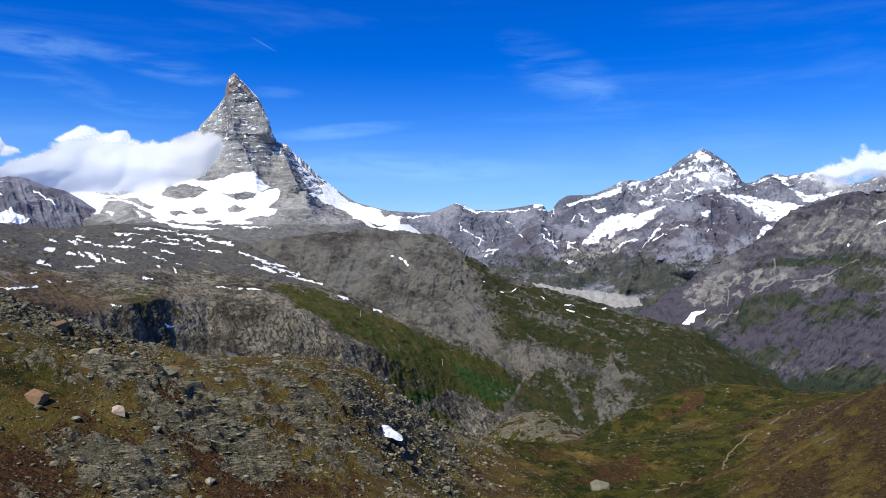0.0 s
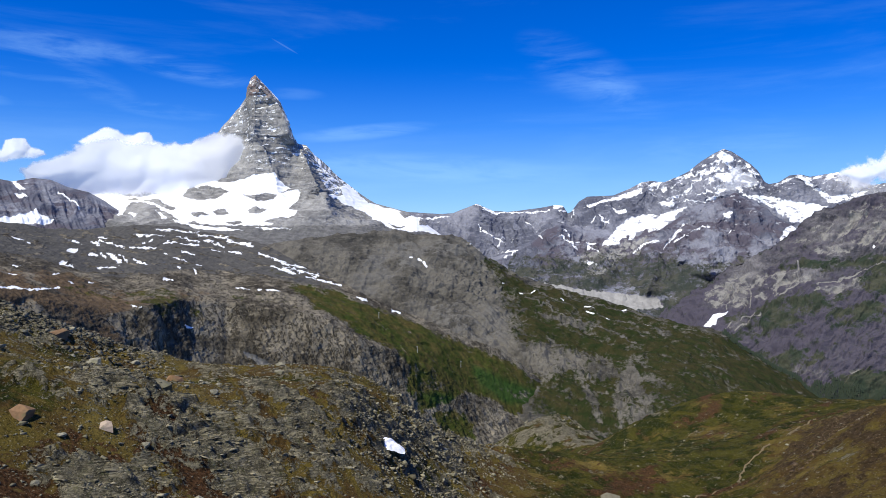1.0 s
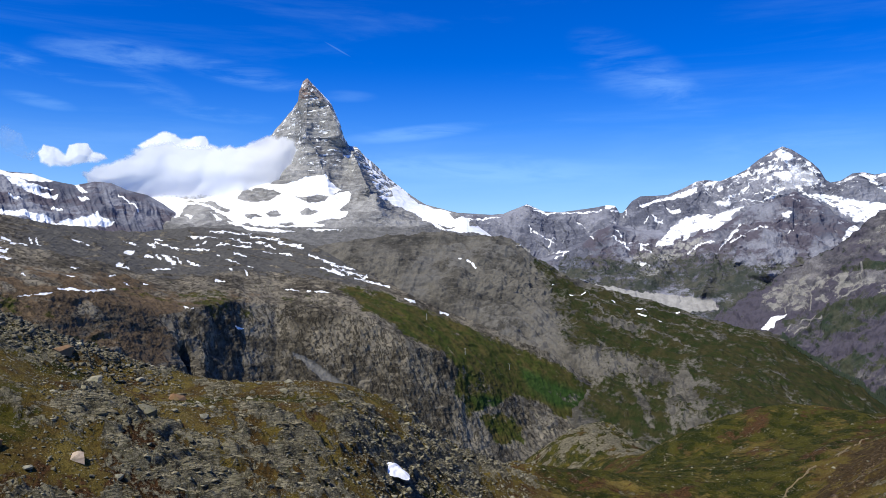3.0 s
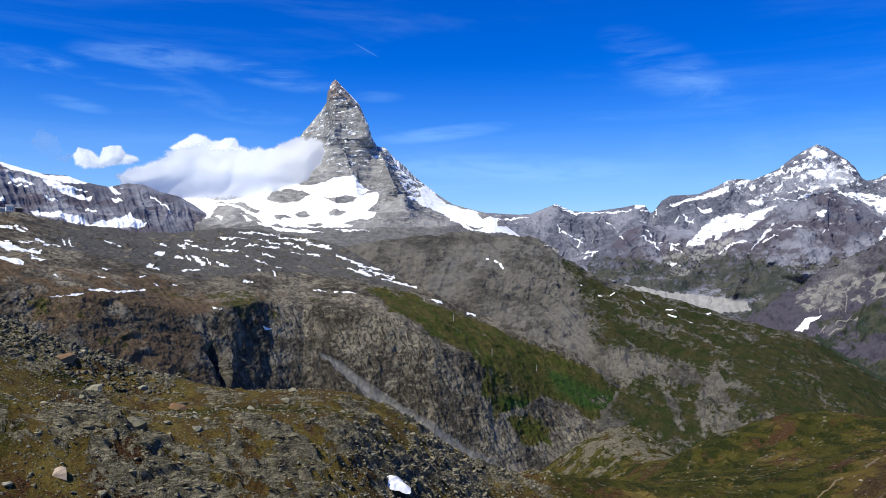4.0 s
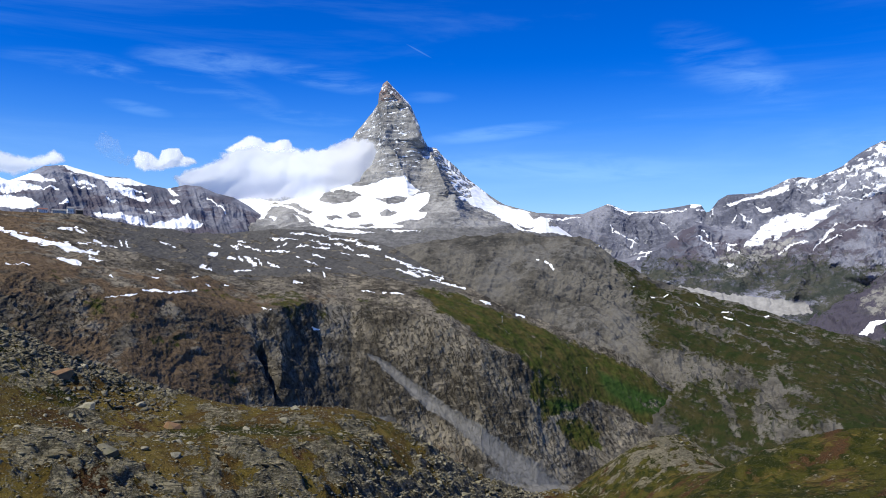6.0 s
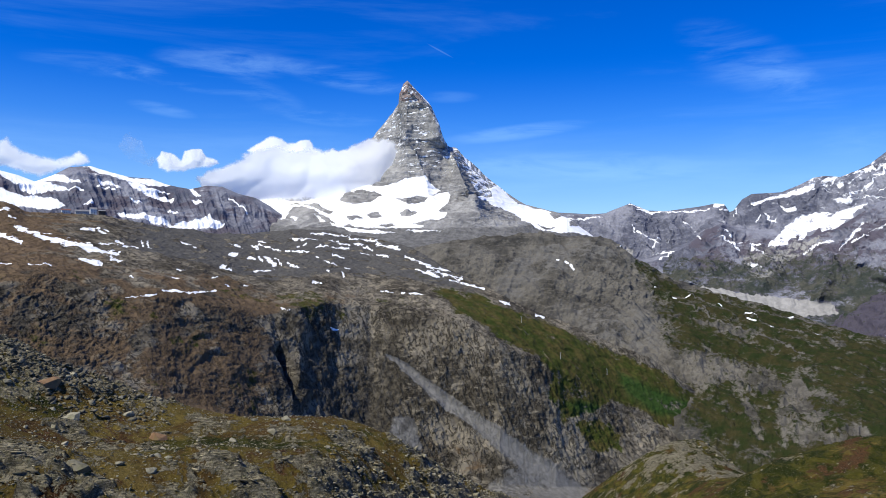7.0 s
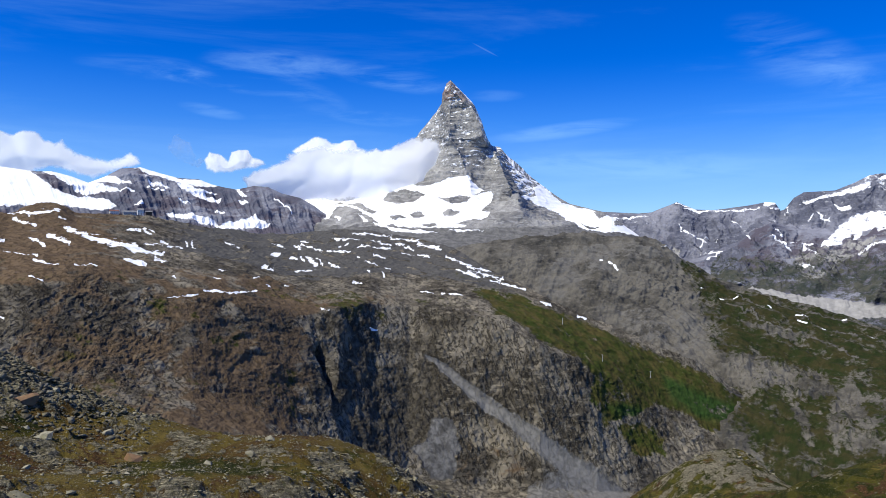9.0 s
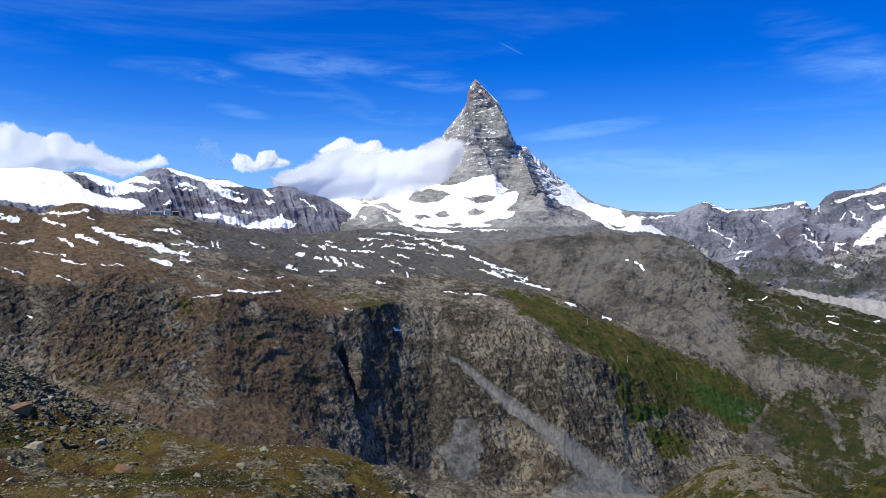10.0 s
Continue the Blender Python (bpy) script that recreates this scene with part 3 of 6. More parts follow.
glacier = paint(wa, we, 0.3, (-48.52, 6.69, -39.88, 6.48, -37.94, 6.34, -36.33, 5.91, -34.88, 4.87, -33.47, 4.34, -31.66, 4.32, -31.00, 3.87, -32.03, 3.49, -34.17, 3.70, -37.92, 3.59, -39.87, 3.97, -48.50, 3.72))
thin = brush(wa, we, 0.045, (-20.25, 4.65, -19.63, 4.04, -19.05, 3.46), (-25.79, 5.16, -24.41, 4.91), (-26.96, 4.36, -26.18, 4.14), (-28.99, 5.27, -27.85, 4.98), (-24.41, 3.68, -23.85, 3.53), (-31.38, 5.08, -29.82, 4.85))
specks = 0.06 + (wobble + like(fbm(flat(grid) * np.array([1, 1, 2.2]), 60, 4, 47, 0.6), grid)) * 0.42 * step(p_el, 3.5, 5.5)
snow = np.clip(np.maximum.reduce([drifts, thin, specks]), 0, 1)
grid = grid + normals(grid) * (lumps * (1 - 0.8 * np.clip(glacier, 0, 1)))[..., None] * 0.7
# The purple mask paints haze and shade onto the ridge wall.
sheet("snowy_ridge", grid, far_hazy_rock, {"snow": snow, "grass": 0.0, "scree": 0.05, "rust_haze": np.clip(0.5 + wobble * 0.5, 0, 1)}, "long grey rock ridge with snow along its crest", "mountain", "", [(0, "lower_slope"), (20, "rock_wall")])

# ---- far: the col, the broad white summit and its spurs ----
az = np.linspace(1, 43, 900)
one = np.ones_like(az)
crest = np.where(az < 22, line(az, 1, 3.9, 3.6, 3.67, 6.5, 3.48, 7.4, 3.55, 8, 3.8, 8.8, 4.1, 9.15, 4.25, 9.6, 4.05, 10.4, 3.7, 11.5, 3.63, 12.3, 3.7, 13.9, 3.9, 15, 4.1, 15.6, 4.05, 15.95, 3.5,
                               16.2, 3.55, 16.8, 4.35, 17.4, 4.7, 19.3, 4.75, 20.4, 5.2, 21.3, 5.65, 22, 5.74),
                 line(az, 22, 5.74, 22.9, 5.62, 24, 6.05, 24.6, 6.35, 25.4, 7.0, 26.2, 7.5, 26.95, 7.85, 27.5, 7.62, 28.1, 7.2, 28.8, 6.65, 29.2, 6.2, 29.6, 5.45, 29.9, 5.25, 30.5, 5.35, 31.2, 5.8, 31.9, 5.83,
                      32.5, 5.65, 34.2, 5.85, 35.2, 5.3, 36.2, 4.9, 37.2, 5.05, 38.4, 5.6, 43, 6.0))
front = np.minimum(line(az, 1, 1.2, 7, 0.6, 10.2, 0.1, 12.3, 0.95, 13.9, 1.75, 15.4, 2.75, 17, 2.3, 19.3, 1.9, 21, 1.7, 23.2, 2.6, 24.3, 3.35, 25.7, 4.0, 26.7, 4.25, 27.6, 4.55, 28.8, 4.0, 30, 3.2, 31.4, 2.3, 33, 0.9, 43, 0.8), crest - 0.4)
grid = profile(az, [(2700 * one, -9 * one), (3350 * one, line(az, 1, -2, 10, -2.2, 15, -2.6, 23, -4.0, 43, -5)), (4200 * one, front), (4330 * one, front - 0.25), (4720 * one, crest), (4900 * one, crest - 4)], [20, 130, 10, 120, 12])
p_az, p_el = bearings(grid)
back_part = (np.arange(grid.shape[0]) >= 155)[:, None]
lumps = (like(ridged(flat(grid) * np.array([1, 1, 0.5]), 360, 7, 51, 0.55) - 0.5, grid) * 130) * (0.1 + 0.9 * step(np.where(np.arange(grid.shape[0])[:, None] > 150, crest[None], front[None]) - p_el, 0.0, 0.7))
wobble = like(fbm(flat(grid) * np.array([1, 1, 1.6]), 170, 6, 55, 0.6), grid)
small = like(fbm(flat(grid) * np.array([1, 1, 1.6]), 48, 5, 57, 0.68), grid)
gullies = fall_lines(p_az + wobble * 0.5, p_el, 1.15, 0.2, 0.4, 58)
lumps = lumps * 0.7 + gullies * 45 * step(np.where(back_part, crest[None], front[None]) - p_el, 0.0, 0.6)
ribs = np.zeros_like(p_el)
for a0, e0, a1, e1, out, wide in ((26.9, 7.8, 26.4, 4.3, 190, 0.9), (22, 5.7, 20.3, 3.4, 120, 0.5), (24.6, 6.5, 23.4, 4.2, 130, 0.5), (29, 6.6, 30.6, 4.3, 130, 0.6), (17.4, 4.7, 18.2, 2.5, 110, 0.6), (31.5, 5.8, 33.4, 4.6, 100, 0.6), (9.1, 4.2, 10.6, 1.0, 130, 0.5), (14.9, 4.0, 13.2, 1.5, 110, 0.6),
                               (15.4, 2.7, 13.2, -1.6, 200, 0.7), (19.3, 1.9, 18.2, -1.8, 150, 0.7), (23.6, 2.8, 21.6, -2.6, 220, 0.8), (27, 4.3, 25.8, -1.2, 240, 0.9), (25.3, 3.8, 23.8, -0.6, 160, 0.5), (11.8, 3.6, 12.0, 1.2, 80, 0.4)):
    s_along = np.clip((p_el - e1) / (e0 - e1), 0, 1)
    near_line = np.abs(p_az - (a1 + (a0 - a1) * s_along) + wobble * 0.35) / wide
    on_part = back_part if e0 > 4.4 or a0 < 12.1 else ~back_part
    ribs = np.maximum(ribs, 0.55 * out * np.exp(-near_line / 1.5) * step(p_el, e1 - 0.6, e1 + 0.5) * (p_el < e0 + 0.3) * on_part)
wa, we = wander(p_az, p_el, 0.45, 0.13, 221)
patches = paint(wa, we, 0.14,
                (18.32, 1.08, 18.97, 1.71, 19.54, 2.35, 20.07, 2.86, 20.66, 3.09, 21.77, 3.46, 22.50, 3.32, 23.36, 3.61, 23.76, 3.87, 24.50, 3.81, 23.93, 3.44, 23.50, 2.91, 22.92, 2.37, 21.76, 2.08, 20.66, 1.97, 19.72, 1.31),
                (17.14, 3.80, 17.83, 4.23, 18.79, 4.45, 19.74, 4.70, 20.68, 5.11, 21.42, 5.32, 21.38, 4.85, 20.67, 4.63, 19.92, 4.49, 19.17, 4.32, 18.25, 4.02, 17.48, 3.71),
                (22.43, 4.18, 23.51, 4.38, 23.62, 4.11, 23.08, 3.93, 22.65, 3.98),
                (19.17, 3.68, 20.11, 3.81, 20.26, 3.53, 19.35, 3.47),
                (18.17, 3.30, 19.01, 2.92, 19.01, 2.64, 18.40, 2.85),
                (26.84, 3.36, 27.57, 3.45, 27.37, 3.04, 26.97, 3.09),
                (26.04, 6.08, 26.99, 6.25, 27.53, 6.15, 27.62, 5.43, 27.19, 5.64, 26.58, 5.82),
                (26.80, 7.76, 27.47, 7.38, 27.73, 6.99, 27.00, 6.81, 26.46, 7.37),
                (26.44, 4.81, 26.91, 4.90, 26.71, 4.57, 25.96, 4.22, 25.68, 4.31),
                (22.48, 0.42, 22.77, 0.73, 23.78, 2.20, 24.45, 2.58, 23.92, 1.97, 23.13, 1.04),
                (17.08, -0.30, 17.31, -0.13, 18.39, -0.37, 17.43, -0.46),
                (16.07, 1.50, 18.01, 1.32, 17.93, 1.04, 16.46, 1.17),
                (14.82, 3.80, 16.09, 4.03, 16.55, 4.14, 14.90, 4.09),
                (20.51, 1.94, 20.95, 2.01, 20.73, 1.54, 20.28, 1.30),
                (28.54, 4.58, 29.52, 4.51, 30.80, 4.12, 32.42, 3.84, 33.62, 3.57, 32.84, 3.12, 32.24, 2.55, 31.48, 2.65, 30.54, 3.26, 29.44, 4.00),
                (31.57, 5.70, 32.07, 5.60, 32.85, 4.98, 33.62, 4.34, 34.87, 4.29, 35.95, 4.59, 35.75, 4.26, 34.17, 3.74, 33.62, 3.87, 32.92, 4.55, 32.14, 5.21),
                (30.97, 2.26, 31.84, 2.37, 31.22, 1.71, 30.75, 1.28, 30.61, 1.60),
                (35.89, 5.31, 36.89, 5.48, 37.22, 5.24, 36.22, 5.06),
                (38.04, 3.05, 38.43, 3.12, 39.44, 3.01, 39.44, 2.28, 38.43, 2.45))
thin = brush(wa, we, 0.05,
             (15.61, 2.48, 16.15, 1.82, 16.46, 1.58),
             (17.71, 2.70, 17.94, 3.02),
             (16.28, 3.17, 16.55, 3.69),
             (22.33, 5.20, 22.59, 5.66, 22.80, 5.89),
             (23.23, 4.39, 25.00, 5.48, 25.42, 6.22),
             (24.30, 5.13, 26.39, 6.74, 27.07, 7.56),
             (24.99, 4.52, 25.69, 5.07),
             (10.69, 1.16, 11.19, 1.78),
             (10.77, 0.53, 12.24, 0.69, 11.18, 0.11),
             (11.68, 1.57, 12.08, 1.77),
             (13.78, 1.84, 14.26, 1.43),
             (15.29, 1.75, 16.66, 0.76),
             (9.30, 2.71, 9.46, 2.21),
             (9.63, 2.21, 11.27, 1.28),
             (12.90, 2.80, 13.38, 2.51),
             (17.24, 0.92, 18.08, 0.43),
             (20.65, 0.66, 22.56, 1.28),
             (9.63, 3.80, 10.70, 3.45),
             (23.94, 4.29, 24.64, 4.27, 25.68, 4.23),
             (21.76, 2.00, 22.85, 2.37),
             (27.72, 5.35, 28.70, 4.38, 29.92, 3.77),
             (24.62, 1.72, 24.97, 1.95, 25.94, 2.24),
             (23.56, 1.12, 24.62, 1.49),
             (27.36, 1.68, 27.63, 2.36),
             (10.45, 3.54, 13.70, 3.58, 16.47, 3.69),
             (4.61, 3.16, 7.13, 3.23),
             (9.01, 4.22, 10.46, 3.62))
high = step(p_el, 3.6, 6.8)
snow = np.clip(0.03 + 0.30 * high + wobble * 0.25 * (0.4 + high) + small * 0.72 * (0.55 + high) - gullies * 0.35 * (0.3 + high), 0, 1) * step(p_el, 0.8, 2.5)
snow = np.maximum.reduce([snow, patches * np.clip(0.86 + small * 1.0, 0, 1), thin * (0.75 + small * 0.5)])
grass = np.clip(0.62 - step(p_el, -1.0, 2.2) * 0.75 + wobble * 0.3, 0, 1) * (p_az > 11.5)
strip = paint(wa, we, 0.15, (13.87, -1.87, 14.87, -1.86, 15.46, -1.89, 16.83, -2.25, 18.75, -2.46, 20.62, -2.71, 22.27, -2.80, 22.74, -3.49, 21.35, -3.68, 18.74, -3.46, 16.82, -2.81, 14.87, -2.27))
gullies = gullies * (0.6 + 0.4 * back_part)
rubble = paint(wa, we, 0.8, (16.66, 0.72, 18.39, 0.91, 20.65, 1.50, 22.13, 1.88, 21.76, 0.89, 20.27, 0.03, 19.14, -0.69, 18.19, -1.58, 17.03, -1.72, 16.84, -0.70)) * (0.62 + small * 0.5) + np.clip(-gullies - 0.12, 0, 1) * 2.2 * step(1.4 - p_el, 0, 1.2) + (0.3 - gullies) * 0.5 * back_part * (p_az < 16)
toward = (MID - grid) / np.linalg.norm(MID - grid, axis=-1, keepdims=True)
grid = grid + toward * ribs[..., None] + normals(grid) * (lumps * (0.35 + 0.65 * step(p_el, -2.5, 0)) * (1 - 0.7 * patches) * 0.7)[..., None]
# Front spurs take the purple tint, standing for their shade and haze.
sheet("broad_summit", grid, far_hazy_rock, {"snow": snow, "grass": grass * (1 - strip), "scree": np.clip(np.maximum(strip * 1.3, rubble), 0, 1), "rust_haze": np.clip(0.15 + 0.42 * (~back_part) * step(p_az, 12, 14) + wobble * 0.45, 0, 1)}, "broad snowy summit with rock spurs and a small glacier", "mountain", "", [(0, "valley_floor"), (20, "lower_spur"), (158, "summit_ridge")])

# ---- far: the valley side beyond the shoulder ----
az = np.linspace(20, 44, 520)
one = np.ones_like(az)
crest = line(az, 20, -6.0, 22.4, -4.3, 23.2, -3.6, 25.2, -2, 27.2, -0.55, 28.7, 0.1, 30.2, 1.05, 31.6, 2.3, 32.7, 3.1, 34.1, 3.65, 36.2, 4.15, 37.5, 4.4, 38.4, 4.65, 44, 5.6)
grid = profile(az, [(2300 * one, -17 * one), (2620 * one, line(az, 20, -9, 30, -10.2, 35, -9.4, 44, -9.0)), (3250 * one, crest), (3500 * one, crest - 4)], [24, 230, 12])
p_az, p_el = bearings(grid)
bend = like(fbm(flat(grid), 260, 4, 65), grid)
bed = ((grid[..., 2] + 0.12 * grid[..., 0] + bend * 40) / 46) % 1.0
lumps = like(ridged(flat(grid) * np.array([1, 1, 0.6]), 330, 7, 61) - 0.5, grid) * 95 + (step(bed, 0.55, 0.95) - bed) * 26
wobble = like(fbm(flat(grid) * np.array([1, 1, 1.6]), 150, 6, 63, 0.6), grid)
small = like(fbm(flat(grid) * np.array([1, 1, 1.4]), 42, 5, 66, 0.65), grid)
chutes = fall_lines(p_az + wobble * 0.5, p_el, 1.3, 0.25, -0.85, 67)
lumps = lumps * 0.6 + chutes * 34
wa, we = wander(p_az, p_el, 0.9, 0.28, 231)
pale = paint(wa, we, 0.5,
             (32.34, 0.21, 32.70, 0.99, 34.11, 1.06, 35.41, 0.97, 34.79, 0.36, 33.40, 0.06),
             (25.41, -2.34, 26.77, -1.32, 28.68, -0.82, 30.90, -0.61, 32.69, -0.88, 32.33, -1.66, 30.89, -2.47, 29.41, -2.89, 28.29, -3.51, 26.76, -3.54, 25.80, -3.36),
             (31.47, -2.61, 32.40, -2.05, 33.39, -1.76, 34.50, -1.83, 34.29, -2.14, 32.86, -2.39, 31.97, -2.60),
             (32.69, -1.85, 34.78, -1.17, 36.14, -0.48, 36.81, 0.09, 36.47, -0.85, 35.12, -1.82, 34.08, -2.41),
             (36.81, 0.65, 37.63, 1.39, 38.61, 2.04, 40.02, 2.09, 40.01, 0.63, 38.11, 0.46),
             (34.05, -7.37, 35.25, -6.92, 35.76, -7.26, 34.39, -7.72),
             (36.58, -8.50, 37.08, -7.91, 37.24, -8.27, 36.74, -8.74)) * (0.46 + small * 0.5 - chutes * 0.35)
green = paint(wa, we, 0.6,
              (30.16, -0.81, 31.98, -0.18, 33.75, 0.21, 35.47, 0.36, 35.81, 0.66, 38.37, 0.27, 38.35, -2.32, 36.13, -2.37, 35.12, -1.63, 35.47, -0.48, 34.10, -0.48, 32.69, -0.96),
              (26.76, -4.15, 28.66, -3.62, 30.52, -2.55, 33.39, -2.42, 35.12, -2.08, 34.08, -3.18, 32.67, -3.99, 30.14, -4.85, 29.02, -5.68, 27.52, -5.73),
              (34.05, -8.12, 35.42, -7.28, 38.32, -6.73, 38.31, -8.18, 36.08, -9.09, 34.39, -8.85),
              (29.02, -6.46, 32.66, -5.53, 34.06, -5.85, 32.65, -7.45, 30.86, -7.55),
              (21.43, -3.63, 23.24, -2.57, 24.83, -1.74, 24.43, -2.56, 23.24, -3.60),
              (33.03, -3.59, 36.12, -2.93, 38.35, -2.69, 38.34, -3.80, 35.44, -4.28, 33.37, -4.73))
high_rock = paint(wa, we, 0.8, (31.27, 1.08, 32.71, 2.43, 34.12, 3.17, 36.17, 3.98, 38.40, 4.34, 40.04, 4.27, 40.01, 0.63, 36.81, 0.65, 35.13, 0.66, 34.11, 1.06, 32.70, 1.26))
tongue = brush(p_az * 0.7 + wa * 0.3, p_el * 0.7 + we * 0.3, 0.05, (27.29, -5.02, 28.09, -4.31, 29.11, -3.61),
               (27.60, -5.17, 28.43, -4.50, 29.26, -3.77),
               (27.07, -3.53, 27.23, -2.93, 27.08, -2.32),
               (28.59, -3.50, 28.67, -1.70),
               (31.69, -1.67, 31.77, -0.30),
               (30.52, -2.47, 31.97, -1.67),
               (32.86, -1.85, 35.46, -0.78, 36.81, -0.10),
               (35.48, 0.97, 35.82, 1.80),
               (26.99, -5.14, 27.37, -4.61),
               (34.09, -1.25, 36.14, -0.48)) * 0.75
wa, we = wander(p_az, p_el, 0.4, 0.06, 233)
snow = np.clip(np.maximum(paint(wa, we, 0.1, (25.44, -4.86, 25.99, -4.28, 26.61, -3.75, 27.15, -3.65, 26.76, -4.06, 26.22, -4.64, 25.83, -4.98)), streaks_at(p_az, p_el, ((36.2, 0.9, 0.08, 0.12, 0.5), (38.2, 2.6, 0.4, 0.1, 0.5))) + (small * 0.6) * step(p_el, 1.5, 4)), 0, 1)
grass = np.clip(0.10 + 0.55 * green + wobble * 0.35 + small * 0.35 + chutes * 0.3 + 0.3 * step(-6.0 - p_el, 0, 2.0) - pale * 0.5 - 0.25 * high_rock, 0, 1) * (1 - tongue)
pale = np.maximum(pale, 0.42 * high_rock + small * 0.4 - chutes * 0.5 - 0.05)
grid = grid + normals(grid) * (lumps * 0.8)[..., None]
# Painted haze tint, stronger towards the valley bottom.
sheet("valley_side", grid, valley_hazy_rock, {"snow": snow, "grass": grass, "scree": np.clip(np.maximum(pale, tongue), 0, 1), "rust_haze": np.clip(0.42 + 0.6 * wobble + 0.5 * step(-1.0 - p_el, 0, 3), 0, 1)}, "steep valley side, tinted blue by haze, with scree and cliffs", "mountain", "", [(0, "valley_foot"), (24, "slope")])
valley_grid = grid

# ---- middle distance: the grey spur that runs down into green slopes ----
az = np.linspace(-12, 42, 860)
one = np.ones_like(az)
crest = line(az, -12, -1.2, -9.1, -0.3, -7, 0.9, -4.9, 1.75, -0.7, 2.3, 4, 2.15, 4.8, 1.93, 7.8, 1.88, 8.6, 1.5, 10.2, 0.3, 12.2, -1.15, 15.8, -2, 19.2, -3.45, 23.2, -4.2, 26, -4.9, 29, -6.6, 30.8, -7.8, 32.6, -9.05, 34, -10.1, 36, -11.4, 42, -14)
grid = profile(az, [(1500 * one, -20 * one), (1780 * one, np.minimum(crest - 3, line(az, -12, -12, 0, -12, 16, -10.5, 24, -10.5, 30, -12, 42, -18))), (2060 * one, np.minimum(crest - 1.2, line(az, -12, -3.5, 0, -4.5, 18, -6.8, 26, -7.6, 34, -12, 42, -16))),
                    (2450 * one, crest), (2750 * one, crest - 6)], [40, 110, 130, 16])
grid = soften(grid, 12)
p_az, p_el = bearings(grid)
lumps = like(ridged(flat(grid) * np.array([1, 1, 0.7]), 260, 6, 71) - 0.5, grid) * 46
below = crest[None] - p_el
wobble = like(fbm(flat(grid), 170, 6, 73, 0.6), grid)
lanes = like(fbm(np.stack([p_az.ravel() * 0.22, below.ravel() * 1.7, p_az.ravel() * 0], -1), 1.0, 6, 75, 0.62), grid)
gullies = like(ridged(np.stack([p_az.ravel() * 0.9 + below.ravel() * 0.25, below.ravel() * 0.16, p_az.ravel() * 0], -1), 1.0, 5, 77), grid) - 0.5
lumps = lumps + lanes * 14 + gullies * 9 * step(below, 0.5, 2.5)
wobble = wobble * 0.7 + lanes * 0.55
knobs = like(ridged(flat(grid) * np.array([1, 1, 1.3]), 62, 4, 78), grid)
flecks = like(fbm(flat(grid) * np.array([1, 1, 1.5]), 36, 5, 79, 0.65), grid)
wa, we = wander(p_az, p_el, 1.3, 0.30, 241)
crags = paint(wa, we, 0.5,
              (11.95, -6.99, 13.24, -6.27, 14.84, -6.10, 16.79, -6.68, 18.79, -7.08, 19.16, -8.16, 18.32, -9.07, 16.78, -8.59, 15.61, -8.32, 14.43, -9.25, 13.03, -8.58, 12.23, -7.92),
              (19.15, -9.02, 20.21, -7.80, 21.02, -8.92, 21.74, -10.02, 21.84, -11.52, 20.55, -12.19, 19.25, -12.10, 18.99, -10.58),
              (16.63, -9.15, 17.36, -9.12, 18.00, -11.03, 18.15, -11.87, 17.46, -11.45),
              (21.66, -10.97, 24.17, -10.40, 24.86, -11.26, 22.02, -12.26),
              (13.25, -4.02, 16.02, -4.37, 17.96, -4.72, 15.63, -4.87),
              (21.92, -5.07, 23.14, -5.18, 24.21, -5.29, 22.78, -5.51))
blocks_dark = paint(wa, we, 0.2, (10.58, -1.39, 11.32, -1.06, 12.25, -1.30, 13.50, -2.20, 13.01, -2.62, 11.72, -2.14, 10.91, -1.81))
dark_band = paint(wa, we, 0.6,
                  (1.86, -2.10, 3.31, -1.25, 5.00, -0.90, 7.93, -0.73, 10.42, -1.14, 10.82, -2.39, 9.59, -3.44, 7.09, -3.09, 5.00, -3.27, 2.97, -3.49),
                  (1.95, -0.31, 2.46, 0.20, 3.22, 0.03, 3.14, -0.74, 2.37, -0.99),
                  (4.58, 0.03, 5.84, 0.28, 6.47, -0.14, 5.67, -0.57),
                  (-3.91, -0.31, -1.37, 0.32, 0.33, 0.03, -0.52, -1.16, -2.64, -1.25))
pale_scree = paint(wa, we, 0.6,
                   (-0.94, -1.80, 0.33, -0.48, 1.82, 0.88, 4.58, 1.47, 8.15, 1.12, 8.77, 0.45, 6.26, 0.28, 4.79, -0.74, 2.97, -0.99, 1.18, -2.27, 0.33, -2.61),
                   (4.78, -3.61, 6.68, -2.84, 8.76, -2.91, 11.22, -4.25, 11.38, -6.35, 10.23, -6.87, 8.13, -6.00, 5.83, -5.11),
                   (8.15, 0.95, 10.01, 0.53, 10.83, -0.31, 9.18, 0.03))
flute = fall_lines(p_az, p_el, 1.6, 0.5, 0.2, 80)
lumps = lumps + (step(knobs, 0.55, 0.8) * 5 + flecks * 4) * step(p_az, 4, 9) + crags * (flute * 15 + flecks * 8) + dark_band * flecks * 9
green = step(wa + (we + 5) * 0.35, 10.0, 13.0)
grass = np.clip(0.05 + 0.72 * green + wobble * 0.4 + flecks * 0.28 - 0.12 * step(knobs, 0.65, 0.9) - crags * 0.44 - 0.35 * step(0.9 - below, 0, 0.7) * (p_az < 27), 0, 1) * step(p_az, 4, 10)
scree = np.clip(0.10 + 0.42 * pale_scree + 0.25 * np.exp(-((p_el + 0.2) / 1.0) ** 2) * (p_az < 8) + wobble * 0.35 + flecks * 0.2 + crags * (0.05 + flute * 0.6) - 0.5 * dark_band, 0, 1)
